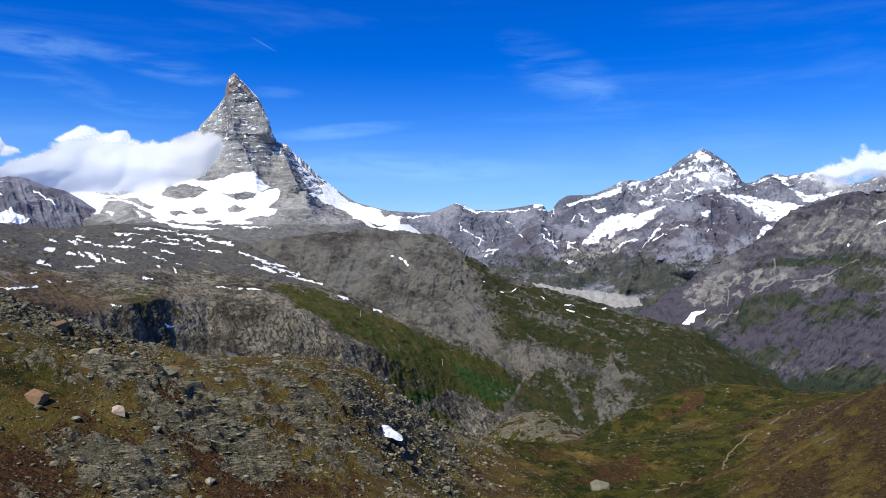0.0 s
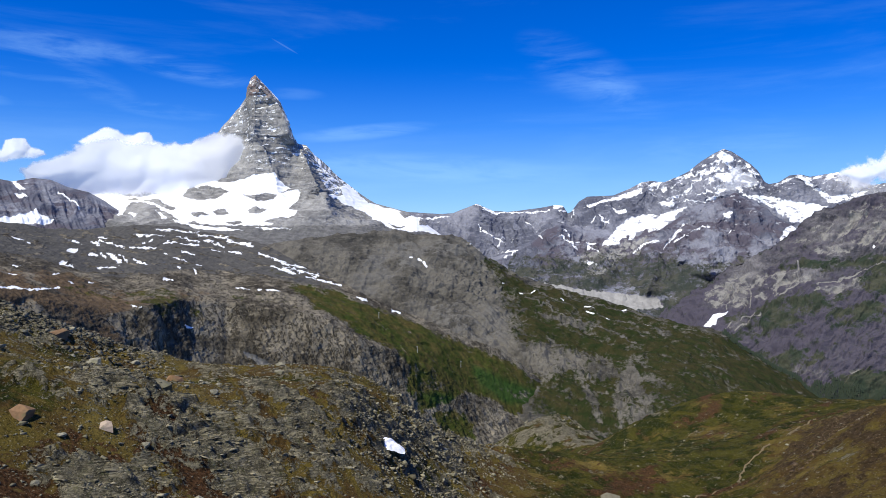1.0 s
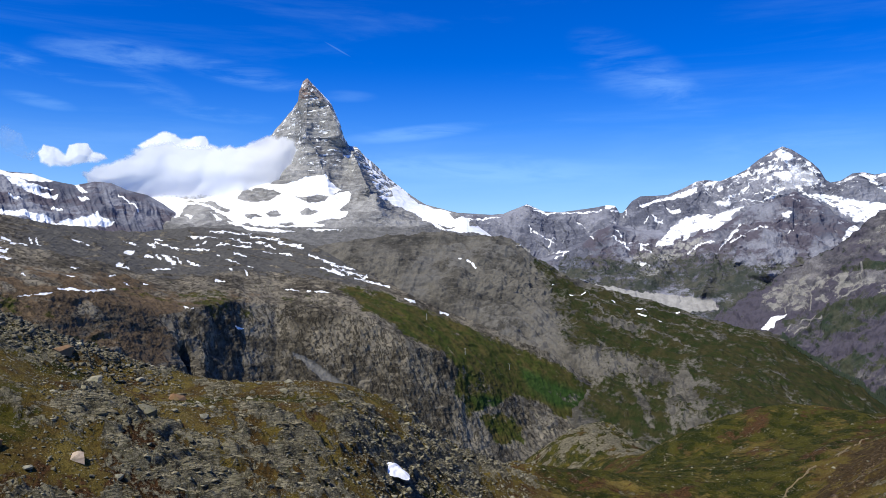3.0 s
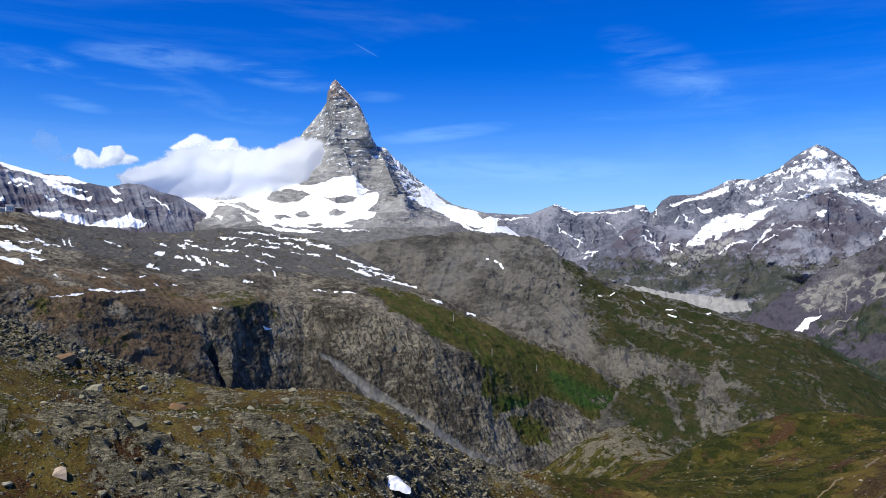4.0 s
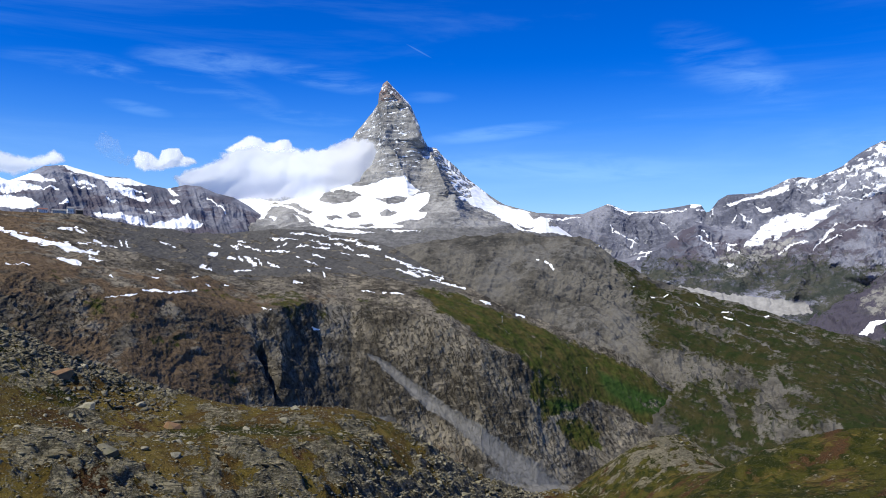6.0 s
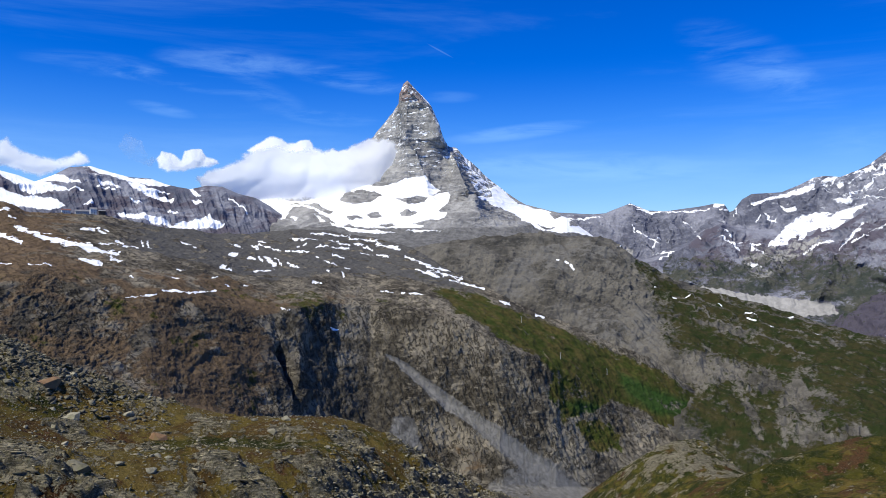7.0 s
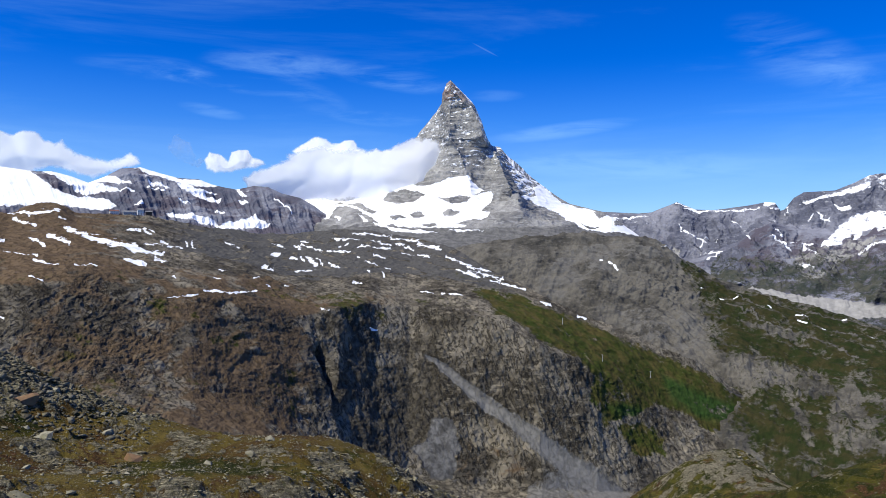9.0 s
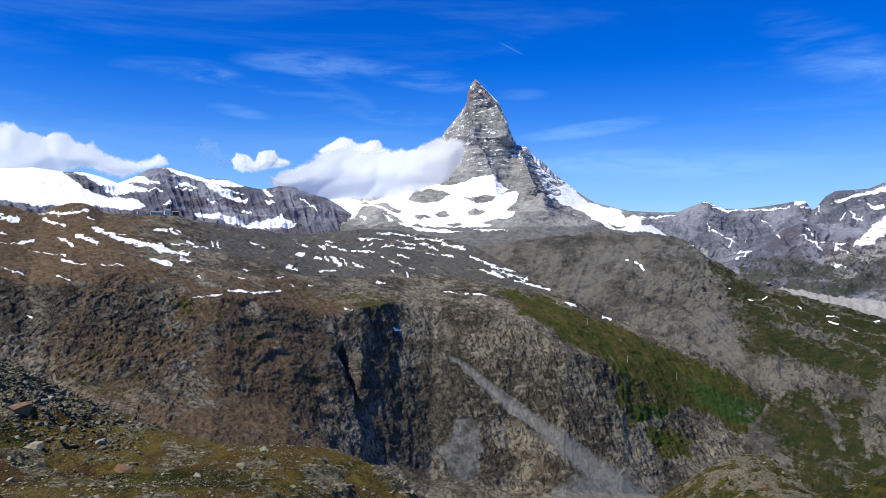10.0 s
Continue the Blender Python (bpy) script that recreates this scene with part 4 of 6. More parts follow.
lanes_at = brush(wa, we, 0.04, (12.65, -3.00, 14.05, -3.59, 15.24, -4.06, 16.80, -4.55, 18.72, -5.10, 20.59, -6.02),
                (13.26, -2.37, 14.85, -2.97),
                (16.96, -3.46, 18.72, -4.62),
                (14.05, -3.39, 15.16, -4.19),
                (14.85, -2.03, 16.81, -3.14, 19.11, -3.90, 21.71, -4.22),
                (19.48, -4.76, 20.60, -4.96),
                (8.15, 0.45, 7.10, -0.31, 6.26, -1.58),
                (10.81, -5.71, 11.30, -6.52, 11.05, -7.02),
                (22.06, -5.07, 22.78, -5.35))
scree, grass = np.maximum(scree, lanes_at * 0.5), grass * (1 - lanes_at * 0.7)
snow = np.maximum(brush(p_az, p_el, 0.075, (4.54, -0.10, 4.75, -0.23),
                (4.92, -0.40, 5.17, -0.69)),
                  brush(p_az, p_el, 0.035, (10.86, -1.89, 11.15, -1.89),
                                          (12.13, -2.55, 12.45, -2.58),
                                          (13.09, -2.54, 13.34, -2.45),
                                          (15.24, -3.00, 15.48, -3.08),
                                          (17.00, -3.58, 17.66, -3.77),
                                          (17.12, -3.94, 17.65, -4.17),
                                          (19.71, -3.96, 20.01, -3.91),
                                          (18.57, -4.55, 18.72, -4.62),
                                          (21.41, -4.86, 21.70, -4.93),
                                          (8.27, 1.21, 8.61, 1.25),
                                          (3.90, 0.11, 4.07, 0.07)))
grid = grid + normals(grid) * (lumps * (1 - 0.4 * grass) * 0.8)[..., None]
sheet("mountain_spur", grid, spur_rock, {"snow": snow, "grass": grass, "scree": scree, "rust_haze": 0.05, "slate_shade": np.clip(blocks_dark + 0.5 * dark_band + crags * 0.25 - 0.2, 0, 1)}, "grey moraine spur running down into green pasture slopes", "mountain spur", "", [(0, "gorge_side"), (40, "pasture_slope"), (150, "moraine_slope")])
spur_grid = grid

# ---- middle distance: the dark cliff and the plateau with old snow ----
az = np.linspace(-45, 20, 1060)
one = np.ones_like(az)
top = line(az, -45, -0.8, -38.9, -0.8, -37, -1.25, -34.6, -0.55, -32.2, -0.5, -28.5, -1.35, -24.7, -1.7, -21.9, -2.1, -19.1, -3.0, -16.6, -3.4, -12.9, -2.85, -8.7, -3.25, -5.8, -3.65, -2.85, -4.45, 0, -6.2, 3.2, -7.4, 6, -8.8, 8.7, -10.6, 11.3, -11.4, 14.5, -12, 20, -13)
crest = 0.65 * np.exp(-(((az + 34.9) / 1.5) ** 4)) + line(az, -45, 4.0, -40, 3.8, -37.1, 3.35, -33, 3.38, -28.6, 3.35, -25.9, 2.75, -24, 2.5, -21.2, 2.15, -18.7, 2.15, -15.4, 2.45, -12.9, 2.35, -10.3, 1.95, -7.8, 1.5, -6.1, 0.8, -4.5, -0.2,
             -2, -1.45, 1.3, -3, 5.7, -4.85, 7.6, -5.7, 10.6, -6.8, 13.2, -8.6, 16.3, -10.9, 18.3, -12.1, 20, -13)
foot_r = line(az, -45, 900, -36, 925, -30, 950, -25, 985, -20, 1055, -14.8, 1140, -14.1, 1175, -12, 1225, -9.8, 1270, -8.5, 1280, -4, 1330, 0, 1340, 4, 1400, 8, 1500, 12, 1600, 16, 1700, 20, 1800)
foot = line(az, -45, -8.2, -36, -8.5, -30, -9, -25, -10, -20, -11.5, -16, -13.5, -12, -14.8, -8, -15.6, -4, -16.2, 4, -16.2, 8, -16, 12, -15.5, 20, -15)
top_r = line(az, -45, 1010, -36, 1045, -30, 1085, -25, 1120, -20, 1195, -14.8, 1290, -13.8, 1330, -12, 1400, -9.8, 1440, -8.5, 1435, -4, 1430, 0, 1430, 4, 1510, 8, 1640, 12, 1740, 16, 1850, 20, 1950)
crest_r = line(az, -45, 1700, -30, 1780, -24, 2000, -18, 2300, -10, 2300, -5, 1950, 0, 1750, 6, 1760, 10, 1800, 14, 1880, 20, 2000)
grid = profile(az, [(foot_r - 420, foot - 8), (foot_r, foot), (top_r, top), (top_r * 0.55 + crest_r * 0.45, top * 0.42 + 0.58 * (crest - 0.65 * np.exp(-(((az + 34.9) / 1.5) ** 4)))), (crest_r, crest), (crest_r + 160, crest - 5)], [24, 190, 80, 90, 10])
grid = soften(grid, 5)
worn = step(-az, 15, 19)[None, :, None] * step(300 - np.arange(grid.shape[0], dtype=float), 0, 60)[:, None, None]
grid = grid * (1 - worn) + soften(grid.copy(), 220) * worn
p_az, p_el = bearings(grid)
w_top = top[None]
face = step(p_el, -16, -13) * step(w_top + 0.5 - p_el, 0, 1.0)
west = step(-p_az, 15, 18)
big = like(ridged(flat(grid) * np.array([1, 1, 0.35]), 190, 5, 81) - 0.5, grid)
mid = like(ridged(flat(grid) * np.array([1, 1, 0.28]), 58, 5, 83) - 0.5, grid)
skew = flat(grid) @ np.array([[0.8, 0, 0.6], [0, 1, 0], [-0.6, 0, 0.8]])
slabs = like(ridged(skew * np.array([1.0, 0.6, 0.3]), 70, 5, 85) - 0.5, grid)
chips = like(ridged(flat(grid) * np.array([1, 1, 0.6]), 21, 4, 86) - 0.5, grid)
px, py, pz = grid[..., 0], grid[..., 1], grid[..., 2]
bend = like(fbm(flat(grid), 110, 5, 92), grid) * 2.2
bed = ((pz + 0.22 * px + bend * 7) / 23) % 1.0
fine_bed = ((pz + 0.30 * px + bend * 6) / 6.5) % 1.0
ledges = (step(bed, 0.6, 0.95) - bed) * 6 * like(step(fbm(flat(grid), 60, 3, 94), -0.1, 0.5), grid) + (step(fine_bed, 0.6, 0.95) - fine_bed) * 1.6 * like(step(fbm(flat(grid), 40, 3, 99), 0.0, 0.5), grid)
flutes = like(fbm(flat(grid) * np.array([1, 1, 0.10]), 30, 5, 93, 0.6), grid)
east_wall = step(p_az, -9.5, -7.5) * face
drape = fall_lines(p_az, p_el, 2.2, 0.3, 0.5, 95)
crags = like(ridged(flat(grid) * np.array([1, 1, 0.75]), 42, 4, 97) - 0.5, grid)
grit = like(ridged(flat(grid), 9, 3, 98) - 0.5, grid)
wa, we = wander(p_az, p_el, 1.2, 0.25, 251)
lean_ribs = fall_lines(wa * 1.3 - p_az * 0.3 + flutes * 0.9, we, 0.9, 0.45, -0.62, 252)
far_west = step(-p_az, 24.5, 28.5) * face
steps = (west - 0.75 * far_west) * face
wall = 1 - west
lumps = face * (big * (14 - 8 * west) + mid * 1.4 + chips * (2.2 + 0.8 * wall) + grit * (1.3 + 0.4 * wall) + crags * (1.6 + 3.5 * wall) + flutes * 1.2 * wall)
lumps = lumps + lean_ribs * 4.0 * far_west + ledges * (0.25 * face + 0.55 * steps) + slabs * 3 * steps + drape * 6 * east_wall
lumps = lumps + (1 - face) * (mid * 4 + big * 8 + chips * 3.5 + ledges * 0.6)
# Dark slate, with shadows of steep walls and overhangs painted into one mask.
shaded_slate = paint(wa, we, 0.5,
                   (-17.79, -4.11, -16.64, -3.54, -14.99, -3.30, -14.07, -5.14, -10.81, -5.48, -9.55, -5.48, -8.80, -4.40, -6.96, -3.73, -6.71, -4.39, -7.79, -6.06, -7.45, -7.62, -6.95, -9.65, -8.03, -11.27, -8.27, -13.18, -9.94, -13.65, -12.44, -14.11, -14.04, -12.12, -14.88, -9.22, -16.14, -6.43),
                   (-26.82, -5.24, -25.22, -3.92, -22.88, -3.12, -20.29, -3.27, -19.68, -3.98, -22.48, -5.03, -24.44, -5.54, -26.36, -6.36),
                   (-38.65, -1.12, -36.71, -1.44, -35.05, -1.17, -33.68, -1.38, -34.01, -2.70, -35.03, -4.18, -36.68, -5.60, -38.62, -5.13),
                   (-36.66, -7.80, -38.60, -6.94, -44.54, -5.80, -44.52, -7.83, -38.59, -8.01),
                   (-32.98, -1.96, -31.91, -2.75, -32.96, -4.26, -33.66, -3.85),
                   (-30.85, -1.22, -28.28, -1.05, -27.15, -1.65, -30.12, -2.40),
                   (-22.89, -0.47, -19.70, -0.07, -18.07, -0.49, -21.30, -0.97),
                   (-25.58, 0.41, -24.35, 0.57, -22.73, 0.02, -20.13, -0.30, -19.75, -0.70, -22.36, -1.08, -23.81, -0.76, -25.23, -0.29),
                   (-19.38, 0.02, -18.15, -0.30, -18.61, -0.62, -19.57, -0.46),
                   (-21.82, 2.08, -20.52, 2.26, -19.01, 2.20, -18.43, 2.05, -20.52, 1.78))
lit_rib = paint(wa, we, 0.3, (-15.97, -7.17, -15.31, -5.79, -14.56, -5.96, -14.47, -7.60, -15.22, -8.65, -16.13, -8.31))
cleft = np.exp(-np.abs(p_az - line(p_el.ravel(), -12, -14.3, -9, -15.1, -6, -16.2).reshape(p_el.shape)) / 0.28) * step(-p_el, 5.5, 6.5) * step(p_el, -12.5, -10.5)
gully_az = line(p_el.ravel(), -16.2, 4.6, -14.7, 2.6, -11.75, -1.5, -10.4, -3.7, -9.6, -4.8, -7.4, -7.4, -6.4, -9.2, -4, -9.6).reshape(p_el.shape)
gully = np.exp(-((p_az - gully_az) / line(p_el.ravel(), -15.5, 1.5, -12.5, 1.1, -10, 0.75, -7, 0.36, -4, 0.2).reshape(p_el.shape)) ** 2) * step(-p_el, 6.0, 8.0)
fan = paint(wa, we, 0.25, (-8.03, -11.35, -6.53, -11.41, -5.94, -13.23, -6.26, -14.56, -6.59, -15.65, -8.01, -15.59, -9.78, -13.34, -8.36, -12.94))
spill = paint(wa, we, 0.5,
              (-1.72, -12.18, 0.40, -12.73, 2.02, -13.59, 2.50, -14.70, 4.40, -15.56, 6.35, -16.08, 6.35, -16.81, -1.62, -17.32, -0.61, -15.24, 1.21, -14.77, 0.40, -13.66))
wobble = like(fbm(flat(grid), 130, 6, 87, 0.6), grid)
flecks = like(fbm(flat(grid) * np.array([1, 1, 1.6]), 45, 5, 89, 0.6), grid)
east = step(p_az, -7.5, 1.5)
along_shelf = np.stack([p_az.ravel() * 0.32, p_el.ravel() * 1.7 + p_az.ravel() * 0.12, np.zeros(p_az.size)], -1)
upland = step(p_el - w_top, -0.2, 0.4)
meadow = paint(wa, we, 0.5,
               (-5.46, -1.80, -3.94, -1.93, -1.39, -2.78, 2.43, -3.96, 5.81, -5.37, 8.73, -6.66, 11.19, -7.83, 14.01, -9.35, 15.98, -10.37, 18.89, -12.51, 16.93, -13.26, 13.60, -11.67, 11.34, -11.61, 9.96, -10.30, 8.10, -9.87, 5.81, -8.61, 4.12, -8.63, 2.43, -6.90, 0.31, -5.90, -1.39, -4.89, -3.30, -3.79),
               (3.70, -7.89, 5.81, -7.03, 8.73, -8.22, 8.31, -9.46, 7.06, -10.70, 4.54, -11.36, 3.28, -9.95),
               (15.97, -12.32, 14.40, -11.43, 12.40, -12.12, 13.59, -13.62, 15.96, -14.24),
               (5.38, -11.55, 7.06, -11.11, 8.72, -12.27, 8.71, -13.46, 6.63, -13.52, 5.80, -12.35))
olive = paint(wa, we, 0.8,
              (-36.99, -7.48, -36.01, -6.93, -33.63, -6.88, -26.35, -7.46, -24.03, -8.10, -24.41, -8.88, -27.09, -9.38, -31.86, -9.32, -35.32, -8.48),
              (-32.62, -3.50, -30.84, -2.97, -31.53, -5.85, -32.94, -6.92, -34.33, -6.47),
              (-24.84, -3.69, -19.68, -4.18, -20.08, -5.40, -22.87, -6.15, -23.66, -5.32),
              (-28.27, -2.04, -26.00, -2.47, -26.76, -3.65, -29.00, -4.39),
              (-20.30, -7.90, -17.45, -7.15, -16.62, -9.60, -17.43, -11.18, -19.87, -11.30),
              (-8.03, -11.35, -7.03, -10.78, -6.19, -11.73, -6.69, -11.97),
              (-19.92, -2.19, -15.82, -1.80, -12.49, -2.44, -9.56, -3.90, -12.48, -4.52, -14.99, -3.06))
grass = np.clip(0.92 * meadow + 0.42 * olive + wobble * 0.35 + flecks * 0.38 - 0.3 * drape * east_wall + 0.14 * upland * step(1.6 - (p_el - w_top), 0, 1) - 0.06, 0, 1) * step(crest[None] - p_el, -0.3, 0.5)
grass = grass * (1 - np.clip(gully + fan + spill, 0, 1)) * (1 - 0.7 * shaded_slate * (1 - meadow))
moraine = 1.25 * upland * step(p_el - w_top, 1.6, 2.6) * (1 - east * 0.9) * step(p_az, -31, -22)
shelf = like(ridged(along_shelf, 1.0, 4, 96), grid)
scree = np.clip(np.maximum.reduce([gully * 1.4, fan * 1.2, (moraine * 0.85 + wobble * 0.2) * (1 - 0.9 * step(shelf, 0.66, 0.8)), 0.22 * (1 - face) - 0.2 * step(shelf, 0.6, 0.75)]), 0, 1)
gravel = np.clip(np.maximum.reduce([gully * 1.5, fan * 0.5, spill * 0.7]) + flecks * 0.45 - 0.05, 0, 1)
trail = np.abs(p_el - line(p_az.ravel(), 10.5, -7.9, 12.6, -8.75, 14.2, -9.3, 15.4, -9.75, 16.0, -10.6).reshape(p_el.shape)) / 0.05
scree = np.maximum(scree, np.clip(1.4 - trail, 0, 1) * (p_az > 11.5) * (p_az < 15.3) * 1.2)
brown = paint(wa, we, 0.6, (-6.36, -12.45, -4.11, -12.96, -1.63, -13.51, -0.00, -14.29, -1.22, -15.42, -4.10, -16.13, -6.17, -15.64, -6.76, -14.57),
              (-28.38, -11.98, -26.74, -10.57, -24.53, -8.89, -23.20, -9.41, -22.00, -11.03, -23.49, -12.13, -25.96, -12.45),
              (-23.00, -5.38, -20.62, -3.80, -18.17, -5.47, -16.93, -8.75, -18.14, -11.12, -20.56, -11.83, -22.97, -9.37, -21.80, -7.42))
rust_haze = np.clip(step(-p_az, 14.5, 18) * (0.62 + wobble * 0.45 + flecks * 0.4) + 0.4 * brown * (0.8 + flecks) + 0.5 * np.exp(-((p_az + 13) / 5) ** 2 - ((p_el - w_top - 0.3) / 0.7) ** 2) + 0.30 * step(-p_az, 28, 34) * upland + 0.8 * np.exp(-((p_az + 27.2) / 0.7) ** 2 - ((p_el + 5.9) / 0.6) ** 2) - 0.35 * shaded_slate - 0.75 * step(p_az, -33, -25) * upland * step(p_el - w_top, 0.9, 2.2), 0, 1)
lush = paint(p_az * 0.5 + wa * 0.5, p_el * 0.5 + we * 0.5, 0.5, (8.31, -7.82, 11.19, -9.13, 13.61, -9.85, 15.58, -10.98, 17.98, -12.65, 16.36, -12.76, 13.60, -11.20, 10.78, -10.68, 9.05, -9.52), (4.75, -10.02, 6.64, -10.15, 7.68, -10.77, 5.80, -11.14))
# Slate tone of the cliff, including the painted wall and overhang shade.
slate_shade = np.clip(np.maximum(shaded_slate * (0.58 + flecks * 0.4), east_wall * (0.28 + drape * 0.5 + flecks * 0.2) * (1 - 0.6 * brown)) - lit_rib, 0, 1)
wa, we = wander(p_az, p_el, 0.35, 0.11, 261)
grainy = like(fbm(flat(grid) * np.array([1, 1, 2.0]), 22, 4, 263, 0.6), grid) * 1.7
drifts = [brush(wa, we, 0.11, (-30.58, 1.20, -29.29, 0.99, -28.63, 0.85),
                (-29.29, 0.84, -27.46, 0.59),
                (-9.40, 1.37, -7.90, 0.95),
                (-17.53, 0.31, -16.87, -0.22),
                (-20.51, -0.38, -19.90, -0.62),
                (-33.47, 2.24, -32.05, 1.79, -30.23, 1.22),
                (-31.15, 1.61, -29.12, 1.03),
                (-29.68, 0.23, -28.44, -0.08),
                (-34.52, 1.84, -33.26, 1.39),
                (-37.22, 3.30, -35.89, 3.26, -34.18, 3.45),
                (-39.16, 2.88, -38.20, 2.83), uneven=grainy)]
drifts.append(brush(wa, we, 0.046,
                (-28.63, 1.30, -27.46, 1.16),
                (-27.64, 1.42, -27.13, 1.24),
                (-29.78, 2.21, -28.97, 2.15),
                (-28.64, 2.16, -28.31, 1.94),
                (-26.68, 1.13, -26.10, 1.02),
                (-26.00, 1.56, -25.82, 1.25),
                (-23.38, 1.47, -22.91, 1.28),
                (-22.73, 1.20, -22.36, 1.01),
                (-20.14, 1.43, -19.19, 1.03),
                (-18.62, 1.28, -18.04, 1.00),
                (-18.15, 1.44, -17.65, 1.45),
                (-18.23, 1.24, -16.48, 0.80),
                (-16.08, 0.84, -14.49, 0.81),
                (-15.89, 1.75, -13.90, 1.64), uneven=grainy))
drifts.append(brush(wa, we, 0.05,
                (-15.29, 1.14, -14.69, 1.34),
                (-13.89, 1.14, -11.45, 1.07),
                (-13.08, 1.60, -11.45, 1.28),
                (-20.13, 0.62, -19.56, 0.47),
                (-18.80, 0.31, -18.30, 0.15),
                (-18.03, 0.31, -17.76, 0.02),
                (-16.86, 0.31, -16.35, -0.18),
                (-15.96, -0.10, -15.16, -0.34),
                (-18.29, -0.62, -17.05, -0.59),
                (-13.28, 0.11, -11.45, -0.52),
                (-13.89, 0.52, -13.56, 0.44),
                (-12.68, 0.61, -11.86, 0.32),
                (-13.08, -0.60, -12.87, -0.80),
                (-12.06, -0.72, -11.85, -1.06), uneven=grainy))
drifts.append(brush(wa, we, 0.054,
                (-28.95, 0.17, -28.46, 0.02),
                (-27.79, 0.14, -26.95, 0.10),
                (-26.60, -0.97, -26.26, -1.09),
                (-23.80, -1.07, -23.37, -1.15),
                (-23.62, -0.56, -23.08, -0.60),
                (-21.17, -1.09, -20.80, -1.05),
                (-20.20, -1.62, -19.93, -1.70),
                (-18.98, -1.67, -18.68, -1.75),
                (-14.09, -1.46, -13.48, -1.47),
                (-11.05, 1.36, -9.81, 0.87),
                (-10.63, 0.70, -8.56, 0.45),
                (-11.46, 1.78, -9.40, 1.62),
                (-7.31, 0.45, -6.04, -0.14, -4.35, -0.99),
                (-6.46, 0.03, -3.93, -0.74),
                (-5.62, -0.65, -3.08, -1.25),
                (-11.46, 2.28, -9.81, 1.96), uneven=grainy))
drifts.append(brush(wa, we, 0.058,
                (-7.52, -2.21, -5.84, -2.51),
                (-9.06, -2.08, -8.15, -2.21),
                (-0.11, -2.86, 0.52, -3.16),
                (2.43, -3.79, 3.07, -4.04),
                (4.34, -4.12, 4.76, -4.20),
                (-3.94, -1.38, -1.39, -2.02),
                (-12.67, -4.78, -12.06, -4.87),
                (-16.27, -3.16, -15.68, -3.37),
                (-22.36, -2.18, -20.88, -1.97),
                (-14.31, 2.09, -11.47, 1.95),
                (-6.47, -0.57, -4.79, -1.08),
                (-3.94, -1.08, -3.26, -1.33), uneven=grainy))
drifts.append(brush(wa, we, 0.05,
                (-37.25, 0.90, -36.59, 0.72),
                (-36.42, 0.72, -35.07, 0.57),
                (-35.24, 0.26, -33.69, -0.00),
                (-32.81, -0.12, -31.38, -0.13),
                (-38.54, -0.40, -37.40, -0.70),
                (-35.40, -0.87, -34.55, -1.07),
                (-26.72, -2.31, -24.79, -2.17),
                (-24.40, -1.97, -22.02, -2.20),
                (-29.00, 0.74, -27.31, 0.66),
                (-27.87, 0.14, -26.92, 0.10),
                (-38.08, 3.78, -37.10, 3.25),
                (-34.05, 3.02, -33.70, 2.88),
                (-36.77, 2.81, -35.42, 2.54),
                (-33.70, 2.38, -32.29, 1.89),
                (-36.99, -3.39, -36.72, -3.47),
                (-29.75, 2.24, -28.63, 2.33),
                (-28.45, 2.25, -28.07, 2.06),
                (-27.12, 1.07, -26.35, 1.19),
                (-25.58, 1.48, -25.39, 1.07),
                (-37.09, 1.39, -39.03, 1.29),
                (-35.76, 1.63, -34.73, 1.33),
                (-39.03, 1.92, -38.39, 1.82), uneven=grainy))
snow = np.clip(np.maximum.reduce(drifts) + flecks * 0.12, 0, 1) * (np.maximum.reduce(drifts) > 0.05)
grid = grid + normals(grid) * (lumps * (1 - 0.8 * np.clip(gully + fan + spill, 0, 1)) - cleft * 30 - gully * 8 * face)[..., None]
sheet("cliff_plateau", grid, cliff_rock, {"snow": snow, "grass": grass, "scree": scree, "rust_haze": rust_haze, "gravel": gravel, "slate_shade": slate_shade, "lush": lush}, "dark rock cliff below a grey plateau with patches of old snow", "cliff", "", [(0, "gorge_floor"), (24, "cliff_face"), (214, "plateau")])
plateau_grid = grid

# ---- the near hillside ----
WEST = [-34, 92, -16, -47, 125, -12, -26, 86, -22, -13, 104, -24, 5, 139, -23, 3, 115, -27, 12, 143, -32, 24, 160, -41, -51, 139, -12, 1, 130, -22, -37, 165, -18, 14, 161, -29, 26, 186, -41, -57, 154, -10,
        -36, 126, -17, -9, 138, -20, 2, 153, -22, -29, 143, -20, -13, 130, -18, -23, 106, -16, -3, 110, -25, -72, 169, -8, -70, 200, -30, -36, 188, -34, 0, 196, -45, -2, 168, -22, 10, 130, -33, 42, 212, -50]
EAST = [102, 187, -53, 92, 140, -35, 112, 295, -72, 145, 289, -62, 164, 312, -55, 134, 218, -50, 187, 293, -55, 123, 310, -67, 82, 160, -50, 124, 156, -28, 60, 75, -28, 61, 109, -38, 58, 160, -50, 140, 556, -118, 166, 568, -117, 146, 462, -116,
        98, 540, -142, 120, 548, -126, 192, 560, -140, 150, 640, -175, 105, 470, -142, 125, 390, -108, 80, 300, -84, 50, 240, -66, 46, 197, -51, 260, 300, -62, 15, 260, -110, -40, 280, -110, 40, 400, -170, 230, 460, -130, 170, 400, -95]
spots = np.array(WEST + EAST + [0, 30, -30, -60, 60, -8, 30, 60, -33, -120, 200, -15, -120, 120, 4, 200, 150, -10, -90, 320, -130, 90, 680, -230, 240, 660, -200, 330, 500, -120]).reshape(-1, 3).astype(float)


def spline(d):
    return d * d * np.log(d + 1e-6)


